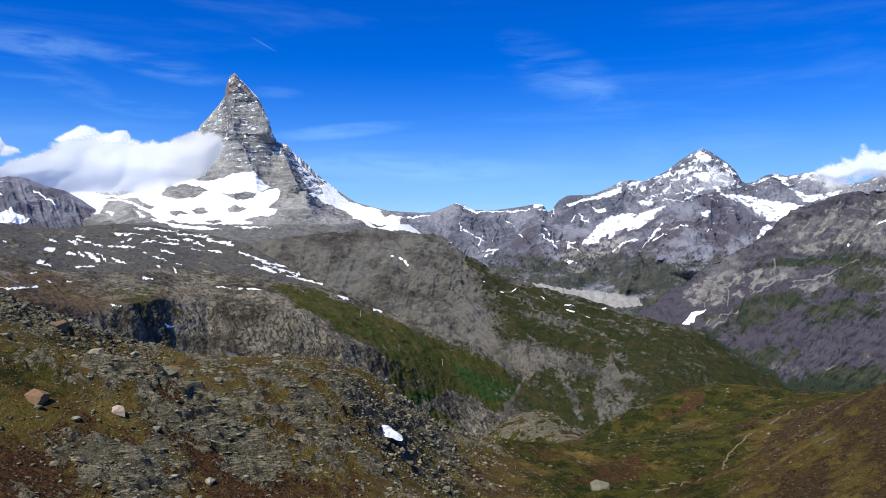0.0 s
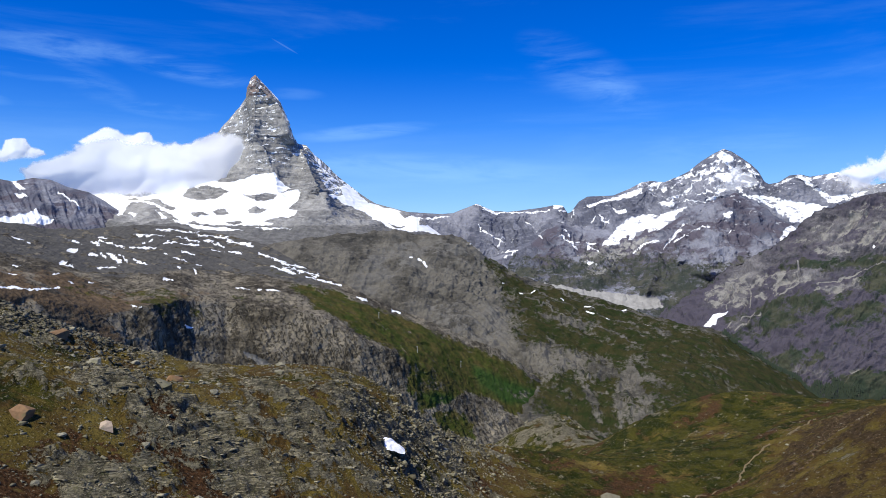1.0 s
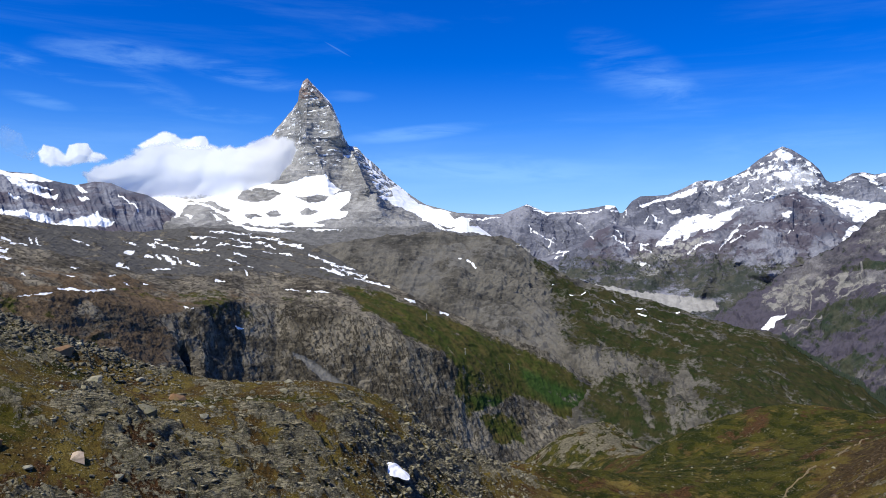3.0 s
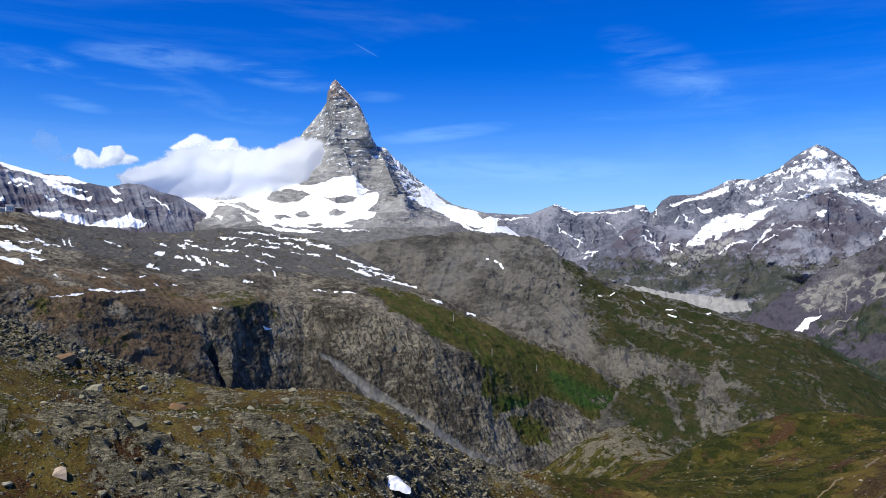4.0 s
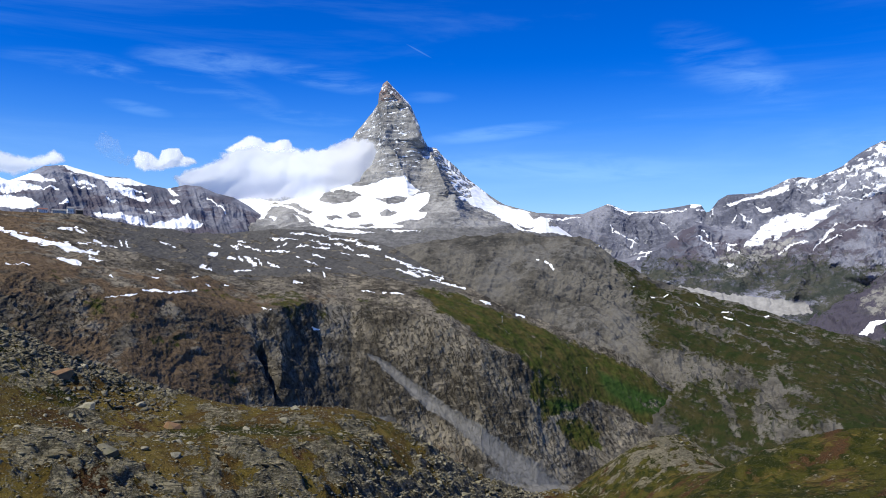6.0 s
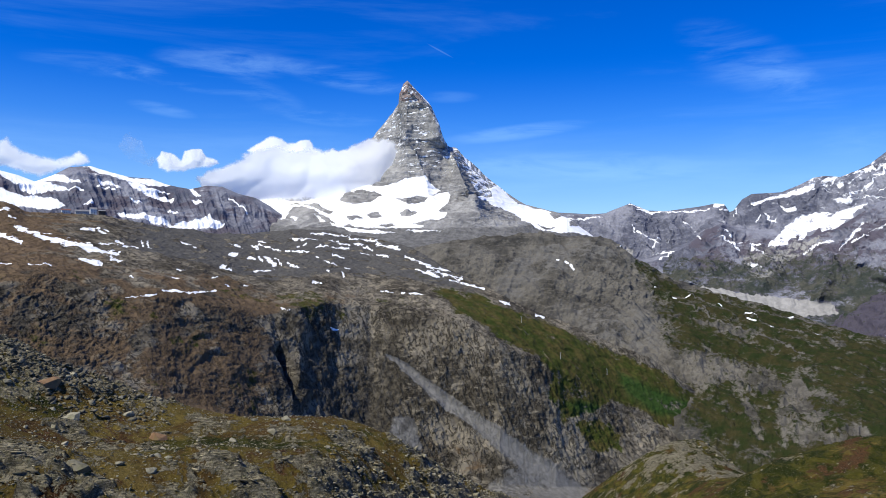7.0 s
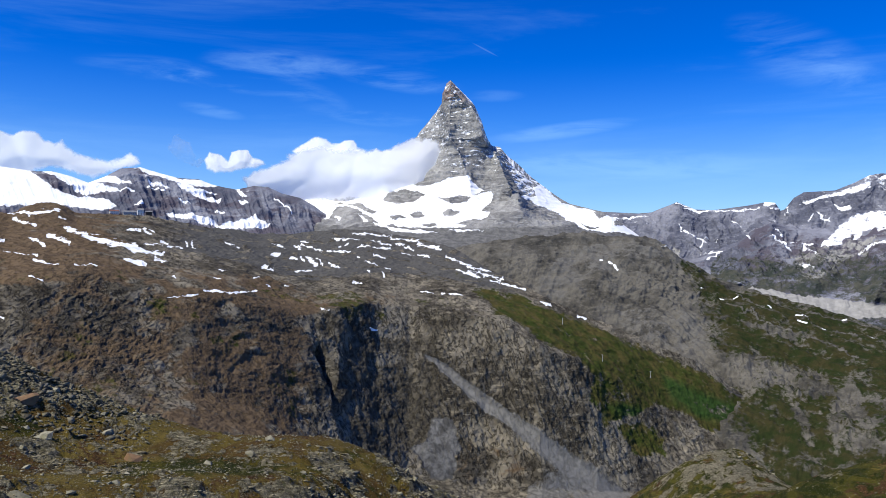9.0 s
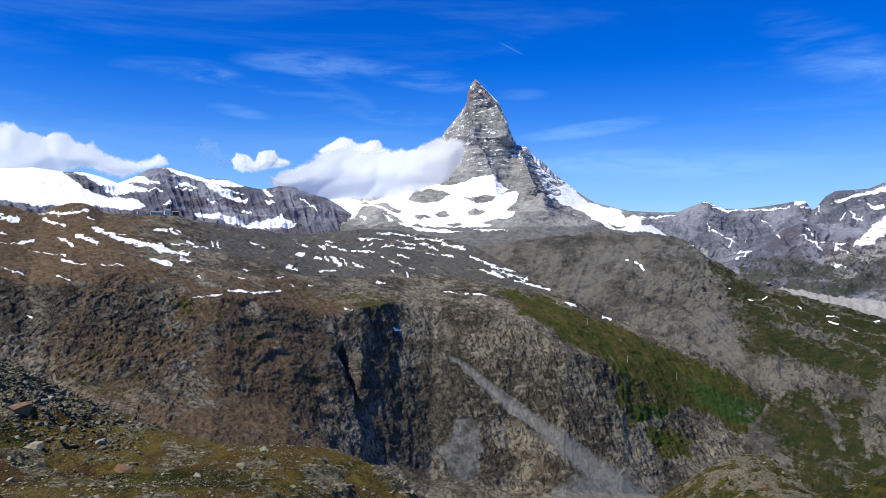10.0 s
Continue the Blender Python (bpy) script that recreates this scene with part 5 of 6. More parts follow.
gap = np.hypot(spots[:, None, 0] - spots[None, :, 0], spots[:, None, 1] - spots[None, :, 1])
count = len(spots)
system = np.zeros((count + 3, count + 3))
system[:count, :count] = spline(gap) + np.eye(count) * 3.0
system[:count, count:] = np.c_[np.ones(count), spots[:, :2]]
system[count:, :count] = system[:count, count:].T
weights = np.linalg.solve(system, np.r_[spots[:, 2], 0, 0, 0])


def hill_height(x, y):
    """Smooth height of the near hillside."""
    z = weights[count] + weights[count + 1] * x + weights[count + 2] * y
    for (sx, sy, _), w in zip(spots, weights[:count]):
        z = z + w * spline(np.hypot(x - sx, y - sy))
    return z


OUTCROPS = ((-14, 106, 15, 8, 0.6), (-3, 121, 8, 5, 0.8), (5, 133, 9, 7, 0.7), (12, 146, 8, 7, 0.7), (-31, 99, 9, 7, 0.5), (-56, 153, 15, 11, 0.9), (-38, 152, 9, 5, 0.5),
            (20, 162, 11, 10, 0.8), (27, 180, 12, 12, 0.8), (-24, 88, 10, 4, 0.5), (142, 540, 48, 50, 0.72), (158, 500, 30, 30, 0.6), (35, 190, 14, 14, 0.7), (-70, 165, 14, 12, 0.8))


def hill_detail(x, y, z):
    """Outcrops with tilted beds, hummocks and small stones; also where bare rock shows."""
    p = np.stack([x, y, z * 0 + 0.5], -1)
    left = step(60 - x, 0, 50) * step(230 - y, 0, 40)
    crop = np.zeros_like(x)
    for ox, oy, rx, ry, much in OUTCROPS:
        crop = np.maximum(crop, much * np.exp(-((x - ox) / rx) ** 2 - ((y - oy) / ry) ** 2))
    bare = fbm(p, 13, 6, 101, 0.7) * 0.95 + 1.0 * crop - 0.21 - 0.40 * (1 - left) * (1 - crop)
    rock = step(bare, -0.08, 0.22)
    warp = fbm(p, 8, 4, 103)
    dip = x * 0.12 + y * 0.40 + z * 1.1 + warp * 2.4
    ledge = 0.0
    for size, amp in ((2.9, 1.35), (1.05, 0.6)):
        beds = (dip / size) % 1.0
        ledge = ledge + (step(beds, 0.6, 0.95) - beds + 0.3) * amp
    crag = (ridged(p * np.array([0.45, 1.0, 1.0]), 5, 5, 107, 0.62) - 0.4) * 0.9 + (ridged(p * np.array([0.4, 1.0, 1.0]), 1.8, 3, 108) - 0.5) * 0.5
    return rock * (ledge * (0.4 + 0.6 * left) + crag * (0.4 + 0.6 * left) + crop * 1.2) + fbm(p, 14, 4, 109) * 0.6 + fbm(p, 1.5, 3, 111) * 0.25 * (0.4 + rock) + fbm(p, 5, 4, 112, 0.6) * 0.9 * (1 - left), rock, bare


radii = np.r_[np.linspace(0.2, 55, 26, endpoint=False), 55 * (215 / 55) ** np.linspace(0, 1, 520, endpoint=False), 215 * (720 / 215) ** np.linspace(0, 1, 270)]
az = np.radians(np.linspace(-50, 52, 720))
gx, gy = 15 + radii[:, None] * np.sin(az)[None], 5 + radii[:, None] * np.cos(az)[None]
fx, fy = gx.ravel(), gy.ravel()
base = hill_height(fx, fy)
detail, rock, bare = hill_detail(fx, fy, base)
grid = np.stack([gx, gy, (base + detail).reshape(gx.shape)], -1)
p = np.stack([fx, fy, base * 0], -1)
wobble = fbm(p, 24, 5, 121, 0.6)
left = step(60 - fx, 0, 40)
scarp = step(fx - 52 - (fy - 110) * 0.62, 0, 18) * step(240 - fy, 0, 30)
runs = fbm(np.stack([fx * 0.79 - fy * 0.61, (fx * 0.61 + fy * 0.79) * 0.3, fx * 0], -1), 13, 5, 123, 0.6)
heath = np.clip(0.30 + wobble * 0.45 * left + (runs * 0.75 - 0.06) * (1 - left) + 0.12 * left * step(122 - fy, 0, 20), 0, 1)
soil = np.clip(0.58 * scarp + runs * 0.5 * scarp + np.clip(runs - 0.3, 0, 1) * (1 - left), 0, 1)
lush = np.clip(0.18 + 0.5 * (1 - left) * (1 - scarp) + 0.4 * np.exp(-((fy - 138) / 9) ** 2) * left - wobble * 0.5, 0, 1)
sheet("ground", grid, near_rock, {"bare": np.clip(bare * 0.8 + 0.40, 0, 1).reshape(gx.shape), "heath": heath.reshape(gx.shape), "lush": lush.reshape(gx.shape), "soil": soil.reshape(gx.shape)},
                  "stony alpine hillside with turf and outcrops", "ground")


def on_hill(x, y):
    """Height of the near ground with its outcrops."""
    x, y = np.atleast_1d(np.asarray(x, float)), np.atleast_1d(np.asarray(y, float))
    z = hill_height(x, y)
    return z + hill_detail(x, y, z)[0]


# the hill goes on behind the flight
far_r = np.r_[0.2, np.linspace(20, 700, 30)]
far_az = np.radians(np.linspace(51, 311, 90))
edge_az = np.where(np.arange(90) < 45, far_az[0], far_az[-1])
turn_off = np.minimum(np.arange(90), 89 - np.arange(90)) / 44.0
bx, by = 15 + far_r[:, None] * np.sin(far_az)[None], 5 + far_r[:, None] * np.cos(far_az)[None]
ez = hill_height(15 + far_r[:, None] * np.sin(edge_az)[None], 5 + far_r[:, None] * np.cos(edge_az)[None])
blend = step(turn_off, 0, 0.5)[None]
bz = np.clip(ez, -200, 30) * (1 - blend) + (-34 + far_r[:, None] * 0.02) * blend + like(fbm(np.stack([bx.ravel(), by.ravel(), bx.ravel() * 0], -1), 60, 4, 131), np.stack([bx, by, bx], -1)) * 4
sheet("ground_behind", np.stack([bx, by, bz - 0.8], -1), near_rock, {"bare": 0.4, "heath": 0.4, "lush": 0.3}, "stony turf hillside behind the lookout", "ground")


# ---- stones ----
def stone_material(name, tone_a, tone_b, per_island):
    mat = bpy.data.materials.new(name)
    mat.use_nodes = True
    t = Tree(mat.node_tree)
    pos = t.node("ShaderNodeTexCoord").outputs[3]
    pick = t.node("ShaderNodeNewGeometry").outputs[8] if per_island else t.node("ShaderNodeObjectInfo").outputs[5]
    c = t.mix(pick, tone_a, tone_b)
    grain = t.noise(pos, 3.0, 7.0, 0.7)
    c = t.mix(t.math("MULTIPLY", t.ramp(grain, 0.4, 0.65), 0.6), c, tuple(v * 0.5 for v in tone_b))
    c = t.mix(t.math("MULTIPLY", t.ramp(t.noise(pos, 1.1, 5.0, 0.65), 0.55, 0.68), 0.5), c, (0.17, 0.165, 0.08))
    b = t.node("ShaderNodeBump", Strength=0.6, Distance=0.2, Height=grain)
    s = t.node("ShaderNodeBsdfPrincipled", Base_Color=c, Roughness=0.9, Normal=b)
    t.feed(s, "Specular_IOR_Level", 0.2)
    t.node("ShaderNodeOutputMaterial", Surface=s)
    return mat


pale_stone = stone_material("pale_stone", (0.32, 0.30, 0.22), (0.15, 0.138, 0.095), False)
small_stone = stone_material("small_stone", (0.33, 0.305, 0.215), (0.10, 0.09, 0.06), True)
grey_stone = stone_material("grey_stone", (0.22, 0.20, 0.145), (0.065, 0.058, 0.040), True)
brown_stone = stone_material("brown_stone", (0.17, 0.115, 0.065), (0.085, 0.058, 0.034), True)
pink_stone = stone_material("pink_stone", (0.44, 0.35, 0.27), (0.38, 0.30, 0.23), False)
ochre_stone = stone_material("ochre_stone", (0.25, 0.145, 0.075), (0.20, 0.125, 0.07), False)


def stone_mesh(seed, material, flat_by=0.55, points=16):
    """An angular block: the hull of points strewn on a squat ellipsoid, half a metre to each side."""
    rng = random.Random(seed)
    bm = bmesh.new()
    for _ in range(points):
        v = Vector((rng.gauss(0, 1), rng.gauss(0, 1), rng.gauss(0, 1))).normalized()
        v *= rng.uniform(0.75, 1.1) * 0.5
        bm.verts.new((v.x * 1.25, v.y * rng.uniform(0.8, 1.0), v.z * flat_by * 1.3))
    hull = bmesh.ops.convex_hull(bm, input=bm.verts)
    bmesh.ops.delete(bm, geom=list({g for g in hull["geom_interior"] + hull["geom_unused"] if isinstance(g, bmesh.types.BMVert)}), context="VERTS")
    bmesh.ops.recalc_face_normals(bm, faces=bm.faces)
    mesh = bpy.data.meshes.new("boulder")
    bm.to_mesh(mesh)
    bm.free()
    mesh.materials.append(material)
    return mesh


blocks = [stone_mesh(k, pale_stone, 0.4 + 0.05 * (k % 6)) for k in range(14)]


def strew(rng, n, x0, x1, y0, y1, keep):
    """n places in a stretch of the plan, thinned by keep(x, y)."""
    out = np.zeros((0, 2))
    while len(out) < n:
        q = np.stack([rng.uniform(x0, x1, n * 2), rng.uniform(y0, y1, n * 2)], -1)
        out = np.concatenate([out, q[rng.random(len(q)) < keep(q[:, 0], q[:, 1])]])
    return out[:n]


def clumps(x, y):
    return step(fbm(np.stack([x, y, x * 0], -1), 16, 3, 141), -0.25, 0.5)


def boulder(name, x, y, size, mesh, label, category="boulder", group="", squat=1.0, turn=0.0, sink=0.3):
    ob = tagged(new(name, mesh), label, category, group)
    ob.matrix_world = Matrix.Translation((x, y, float(on_hill(x, y)[0]) + size * (0.32 - sink) * squat)) @ pose(0, 0, 0, 0, 8, turn) @ Matrix.Diagonal((size, size * 0.85, size * squat, 1))
    return ob


rng = np.random.default_rng(5)
spot = np.concatenate([strew(rng, 190, -62, 40, 80, 172, clumps), strew(rng, 40, 70, 180, 170, 320, lambda x, y: 0.5 + 0 * x), strew(rng, 60, -72, -36, 140, 172, lambda x, y: np.exp(-((x + 56) / 14) ** 2 - ((y - 155) / 12) ** 2))])
heights = on_hill(spot[:, 0], spot[:, 1])
for k, ((x, y), z) in enumerate(zip(spot, heights)):
    size = float(np.clip(rng.lognormal(-0.25, 0.45), 0.45, 2.4)) * (1.25 if k >= 230 else 1.0)
    ob = tagged(new("boulder", blocks[k % 14]), "pale angular boulder lying on the stony turf", "boulder", "boulders on the hillside")
    ob.matrix_world = Matrix.Translation((x, y, z + size * 0.06)) @ pose(0, 0, 0, rng.uniform(-14, 14), rng.uniform(-14, 14), rng.uniform(0, 360)) @ Matrix.Diagonal((size, size, size * rng.uniform(0.7, 1.1), 1))

boulder("boulder", -25.7, 96.6, 2.5, stone_mesh(71, pink_stone, 0.5, 9), "pinkish white wedge-shaped boulder on brown heath", squat=0.9, turn=-25)
boulder("boulder", -33.4, 92.6, 2.5, stone_mesh(72, ochre_stone, 0.9, 26), "rounded ochre boulder with a dark hollow beside it", squat=1.0, turn=30)
boulder("boulder", -41.2, 140.0, 4.2, stone_mesh(73, pale_stone, 0.5), "long pale grey slab boulder on turf", squat=0.75, turn=10)
boulder("boulder", -28.2, 143.0, 3.6, stone_mesh(74, ochre_stone, 0.6), "brown wedge boulder standing on green turf", squat=0.9, turn=-20)
boulder("boulder", -22.5, 109.8, 3.0, stone_mesh(75, pale_stone, 0.6), "grey lichened boulder on the crest", squat=0.9, turn=40)
boulder("boulder", -2.8, 109.8, 2.7, stone_mesh(76, pale_stone, 0.45), "flat pale grey slab on heath", squat=0.7, turn=15)
boulder("boulder", 57.6, 161.0, 6.4, stone_mesh(77, pale_stone, 0.8), "large pale grey boulder below the green slope", squat=0.8, turn=0)
boulder("boulder", -49.0, 147.0, 4.0, stone_mesh(78, ochre_stone, 0.6), "tan boulder among dark blocks", squat=0.9, turn=70)


def rubble(name, places, sizes, protos, material, label, seed, bedded=False):
    """Many small stones as one mesh; bedded ones lie in the tilt of the outcrops' beds."""
    rng = np.random.default_rng(seed)
    z = on_hill(places[:, 0], places[:, 1])
    verts, faces, at = [], [], 0
    for k, proto in enumerate(protos):
        co = np.array([v.co for v in proto.vertices])
        tri = np.array([tuple(f.vertices) for f in proto.polygons])
        mine = np.arange(k, len(places), len(protos))
        n = len(mine)
        size = np.asarray(sizes)[mine][:, None]
        a = rng.normal(0.15, 0.35, (n, 1)) if bedded else rng.uniform(0, 2 * math.pi, (n, 1))
        lean = rng.uniform(-0.3, 0.3, (2, n, 1)) * (0.5 if bedded else 1.0)
        flat_by = rng.uniform(0.45, 0.85, (n, 1)) if bedded else rng.uniform(0.6, 1.1, (n, 1))
        long_by = rng.uniform(1.0, 1.7, (n, 1)) if bedded else 1.0
        x, y, h = co[None, :, 0] * size * long_by, co[None, :, 1] * size, co[None, :, 2] * size * flat_by
        h = h + x * lean[0] + y * lean[1] - (0.11 * x + 0.36 * y if bedded else 0.0)
        gx, gy = x * np.cos(a) - y * np.sin(a), x * np.sin(a) + y * np.cos(a)
        spot_z = z[mine][:, None] + size * (0.02 if bedded else 0.06)
        verts.append(np.stack([gx + places[mine, 0:1], gy + places[mine, 1:2], h + spot_z], -1).reshape(-1, 3))
        faces.append((tri[None] + (at + np.arange(n) * len(co))[:, None, None]).reshape(-1, 3))
        at += n * len(co)
    verts, faces = np.concatenate(verts), np.concatenate(faces)
    mesh = bpy.data.meshes.new(name)
    mesh.vertices.add(len(verts))
    mesh.vertices.foreach_set("co", verts.ravel().astype(np.float32))
    mesh.loops.add(len(faces) * 3)
    mesh.polygons.add(len(faces))
    mesh.loops.foreach_set("vertex_index", faces.ravel().astype(np.int32))
    mesh.polygons.foreach_set("loop_start", np.arange(0, len(faces) * 3, 3, dtype=np.int32))
    mesh.polygons.foreach_set("loop_total", np.full(len(faces), 3, np.int32))
    mesh.update(calc_edges=True)
    mesh.materials.append(material)
    return tagged(new(name, mesh), label, "stones", kind="stuff")


def on_rock(x, y):
    """Where bare rock shows on the near hill."""
    return hill_detail(x, y, hill_height(x, y))[1] ** 2


chips_rng = np.random.default_rng(9)
pebbles = [stone_mesh(100 + k, small_stone, 0.4 + 0.06 * (k % 5), 8) for k in range(10)]
spot = strew(chips_rng, 17000, -70, 48, 72, 178, lambda x, y: 0.25 + 0.75 * clumps(x, y))
rubble("scattered_stones", spot, np.clip(chips_rng.lognormal(-1.45, 0.5, len(spot)), 0.1, 1.0), pebbles, small_stone, "small pale stones strewn over the heath", 1)
slab_stone = stone_material("slab_stone", (0.38, 0.335, 0.225), (0.15, 0.13, 0.085), True)
spot = strew(chips_rng, 8000, -66, 44, 76, 172, on_rock)
rubble("outcrop_slabs", spot, np.clip(chips_rng.lognormal(-1.15, 0.55, len(spot)), 0.12, 1.5), pebbles, slab_stone, "bedded grey slabs breaking out of the outcrops", 8, True)
spot = strew(chips_rng, 2600, -76, -32, 136, 176, lambda x, y: np.exp(-((x + 56) / 15) ** 2 - ((y - 155) / 11) ** 2))
rubble("boulder_field", spot, np.clip(chips_rng.lognormal(-0.4, 0.5, len(spot)), 0.3, 2.2), pebbles, grey_stone, "dark grey blocks of a boulder field", 2)
spot = strew(chips_rng, 2600, 2, 50, 120, 215, lambda x, y: np.exp(-((x - 8 - (y - 130) * 0.35) / 10) ** 2))
rubble("scree", spot, np.clip(chips_rng.lognormal(-0.6, 0.5, len(spot)), 0.25, 1.8), pebbles, small_stone, "grey rubble running down from the outcrop", 3)
spot = strew(chips_rng, 3500, 60, 150, 90, 240, lambda x, y: step(x - 52 - (y - 110) * 0.62, 0, 8) * 0.9)
rubble("brown_scree", spot, np.clip(chips_rng.lognormal(-1.2, 0.45, len(spot)), 0.15, 1.0), pebbles, brown_stone, "brown gravel on the steep bank", 4)
spot = strew(chips_rng, 380, 80, 165, 130, 232, lambda x, y: np.exp(-((x - 92 - (y - 140) * 0.79 + 2) / 3.0) ** 2))
rubble("bank_stones", spot, np.clip(chips_rng.lognormal(-0.7, 0.45, len(spot)), 0.25, 1.5), pebbles, brown_stone, "line of stones along the edge of the bank", 7)
spot = strew(chips_rng, 420, 70, 200, 170, 330, lambda x, y: 0.2 + 0.8 * clumps(x, y))
rubble("meadow_stones", spot, np.clip(chips_rng.lognormal(-0.75, 0.5, len(spot)), 0.25, 1.6), pebbles, small_stone, "pale stones in the green slope", 5)
spot = strew(chips_rng, 70, 108, 196, 500, 600, lambda x, y: np.exp(-((x - 150) / 30) ** 2 - ((y - 556) / 34) ** 2))
rubble("knoll_rocks", spot, np.clip(chips_rng.lognormal(0.6, 0.5, len(spot)), 0.8, 5.0), pebbles, small_stone, "pale rock slabs on the knoll", 6)


# ---- paths and old snow on the near hill ----
def plain_material(name, a, b, scale, rough=0.9):
    mat = bpy.data.materials.new(name)
    mat.use_nodes = True
    t = Tree(mat.node_tree)
    pos = t.node("ShaderNodeTexCoord").outputs[3]
    n = t.noise(pos, scale, 7.0, 0.65)
    s = t.node("ShaderNodeBsdfPrincipled", Base_Color=t.mix(t.ramp(n, 0.35, 0.65), a, b), Roughness=rough, Normal=t.node("ShaderNodeBump", Strength=0.4, Distance=0.1, Height=n))
    t.node("ShaderNodeOutputMaterial", Surface=s)
    return mat


worn_earth = plain_material("worn_earth", (0.15, 0.11, 0.053), (0.20, 0.15, 0.075), 1.5)


def footpath(points, width):
    q = np.array(points, float)
    s = np.r_[0, np.cumsum(np.hypot(*np.diff(q, axis=0).T))]
    u = np.linspace(0, s[-1], int(s[-1] / 0.8))
    x, y = np.interp(u, s, q[:, 0]) + 0.5 * np.sin(u * 0.7), np.interp(u, s, q[:, 1])
    for _ in range(5):
        x[1:-1], y[1:-1] = (x[:-2] + x[2:]) / 2, (y[:-2] + y[2:]) / 2
    nx, ny = -np.gradient(y), np.gradient(x)
    n = np.hypot(nx, ny)
    wide = width * (0.8 + 0.25 * np.sin(u * 0.9))
    rows = []
    for off in (-0.55, -0.3, 0.0, 0.3, 0.55):
        px, py = x + nx / n * off * wide, y + ny / n * off * wide
        rows.append(np.stack([px, py, on_hill(px, py) + 0.30 - abs(off) * 0.75], -1))
    grid = np.array(rows)
    sheet("footpath", grid, worn_earth, {}, "narrow worn earth footpath through the grass", "path")


footpath([(154, 237), (148, 231), (141, 224), (134, 217), (128, 210)], 0.8)
footpath([(123, 211), (115, 202), (108, 196), (102, 188), (96, 178), (93, 172)], 0.8)
footpath([(90, 176), (82, 169), (72, 158), (64, 146)], 0.7)

old_snow = plain_material("old_snow", (0.82, 0.83, 0.85), (0.90, 0.91, 0.93), 2.0, 0.6)
u, v = np.meshgrid(np.linspace(-1, 1, 40), np.linspace(-1, 1, 24))
reach = 1 + 0.25 * like(fbm(np.stack([np.arctan2(v, u).ravel() * 1.5, u.ravel() * 0, u.ravel() * 0], -1), 1.0, 3, 151), np.stack([u, u, u], -1))
sx, sy = 9.4 + u * 2.6 * reach, 133.0 + v * 2.2 * reach * (1 - 0.35 * u)
sz = on_hill(sx.ravel(), sy.ravel()).reshape(u.shape)
sz = sz.mean() + (sz - sz.mean()) * 0.25 + np.clip(1 - u * u - v * v, -0.4, 1) * 1.1
sheet("snow_patch", np.stack([sx, sy, sz], -1), old_snow, {}, "small leftover patch of white snow below the outcrop", "snow patch", "")

# ---- buildings and lift pylons in the middle distance ----
white_wall = plain_material("white_wall", (0.70, 0.68, 0.64), (0.62, 0.60, 0.56), 0.4)
grey_wall = plain_material("grey_wall", (0.40, 0.39, 0.38), (0.33, 0.32, 0.31), 0.4)
dark_wood = plain_material("dark_wood", (0.06, 0.045, 0.035), (0.04, 0.03, 0.025), 0.6)
red_roof = plain_material("red_roof", (0.20, 0.075, 0.055), (0.14, 0.06, 0.05), 0.5)
grey_roof = plain_material("grey_roof", (0.20, 0.20, 0.21), (0.14, 0.14, 0.15), 0.5)
dark_glass = plain_material("dark_glass", (0.03, 0.035, 0.045), (0.02, 0.022, 0.03), 1.0, 0.15)
steel = plain_material("galvanised_steel", (0.55, 0.55, 0.54), (0.45, 0.45, 0.45), 2.0, 0.5)


def part(name, bm, material, parent, label=""):
    mesh = bpy.data.meshes.new(name)
    bm.to_mesh(mesh)
    bm.free()
    mesh.materials.append(material)
    ob = tagged(new(name, mesh), label)
    ob.parent = parent
    return ob


def box(x0, x1, y0, y1, z0, z1, bevel=0.0):
    bm = bmesh.new()
    bmesh.ops.create_cube(bm, size=1.0, matrix=Matrix.Translation(((x0 + x1) / 2, (y0 + y1) / 2, (z0 + z1) / 2)) @ Matrix.Diagonal((x1 - x0, y1 - y0, z1 - z0, 1)))
    if bevel:
        bmesh.ops.bevel(bm, geom=bm.edges[:], offset=bevel, segments=1, affect="EDGES")
    return bm


def gable(w, d, z, rise, over):
    bm = bmesh.new()
    pts = [(-w / 2 - over, -d / 2 - over, z), (w / 2 + over, -d / 2 - over, z), (w / 2 + over, d / 2 + over, z), (-w / 2 - over, d / 2 + over, z), (-w / 2 - over, 0, z + rise), (w / 2 + over, 0, z + rise)]
    low = [bm.verts.new(p) for p in pts]
    for f in ((0, 1, 5, 4), (2, 3, 4, 5), (0, 4, 3), (1, 2, 5), (3, 2, 1, 0)):
        bm.faces.new([low[k] for k in f])
    bmesh.ops.recalc_face_normals(bm, faces=bm.faces)
    return bm


def crest_spot(grid, bearing, row):
    """A place on a land sheet, by bearing and row."""
    a, _ = bearings(grid[row])
    return grid[row, int(np.argmin(np.abs(a - bearing)))]


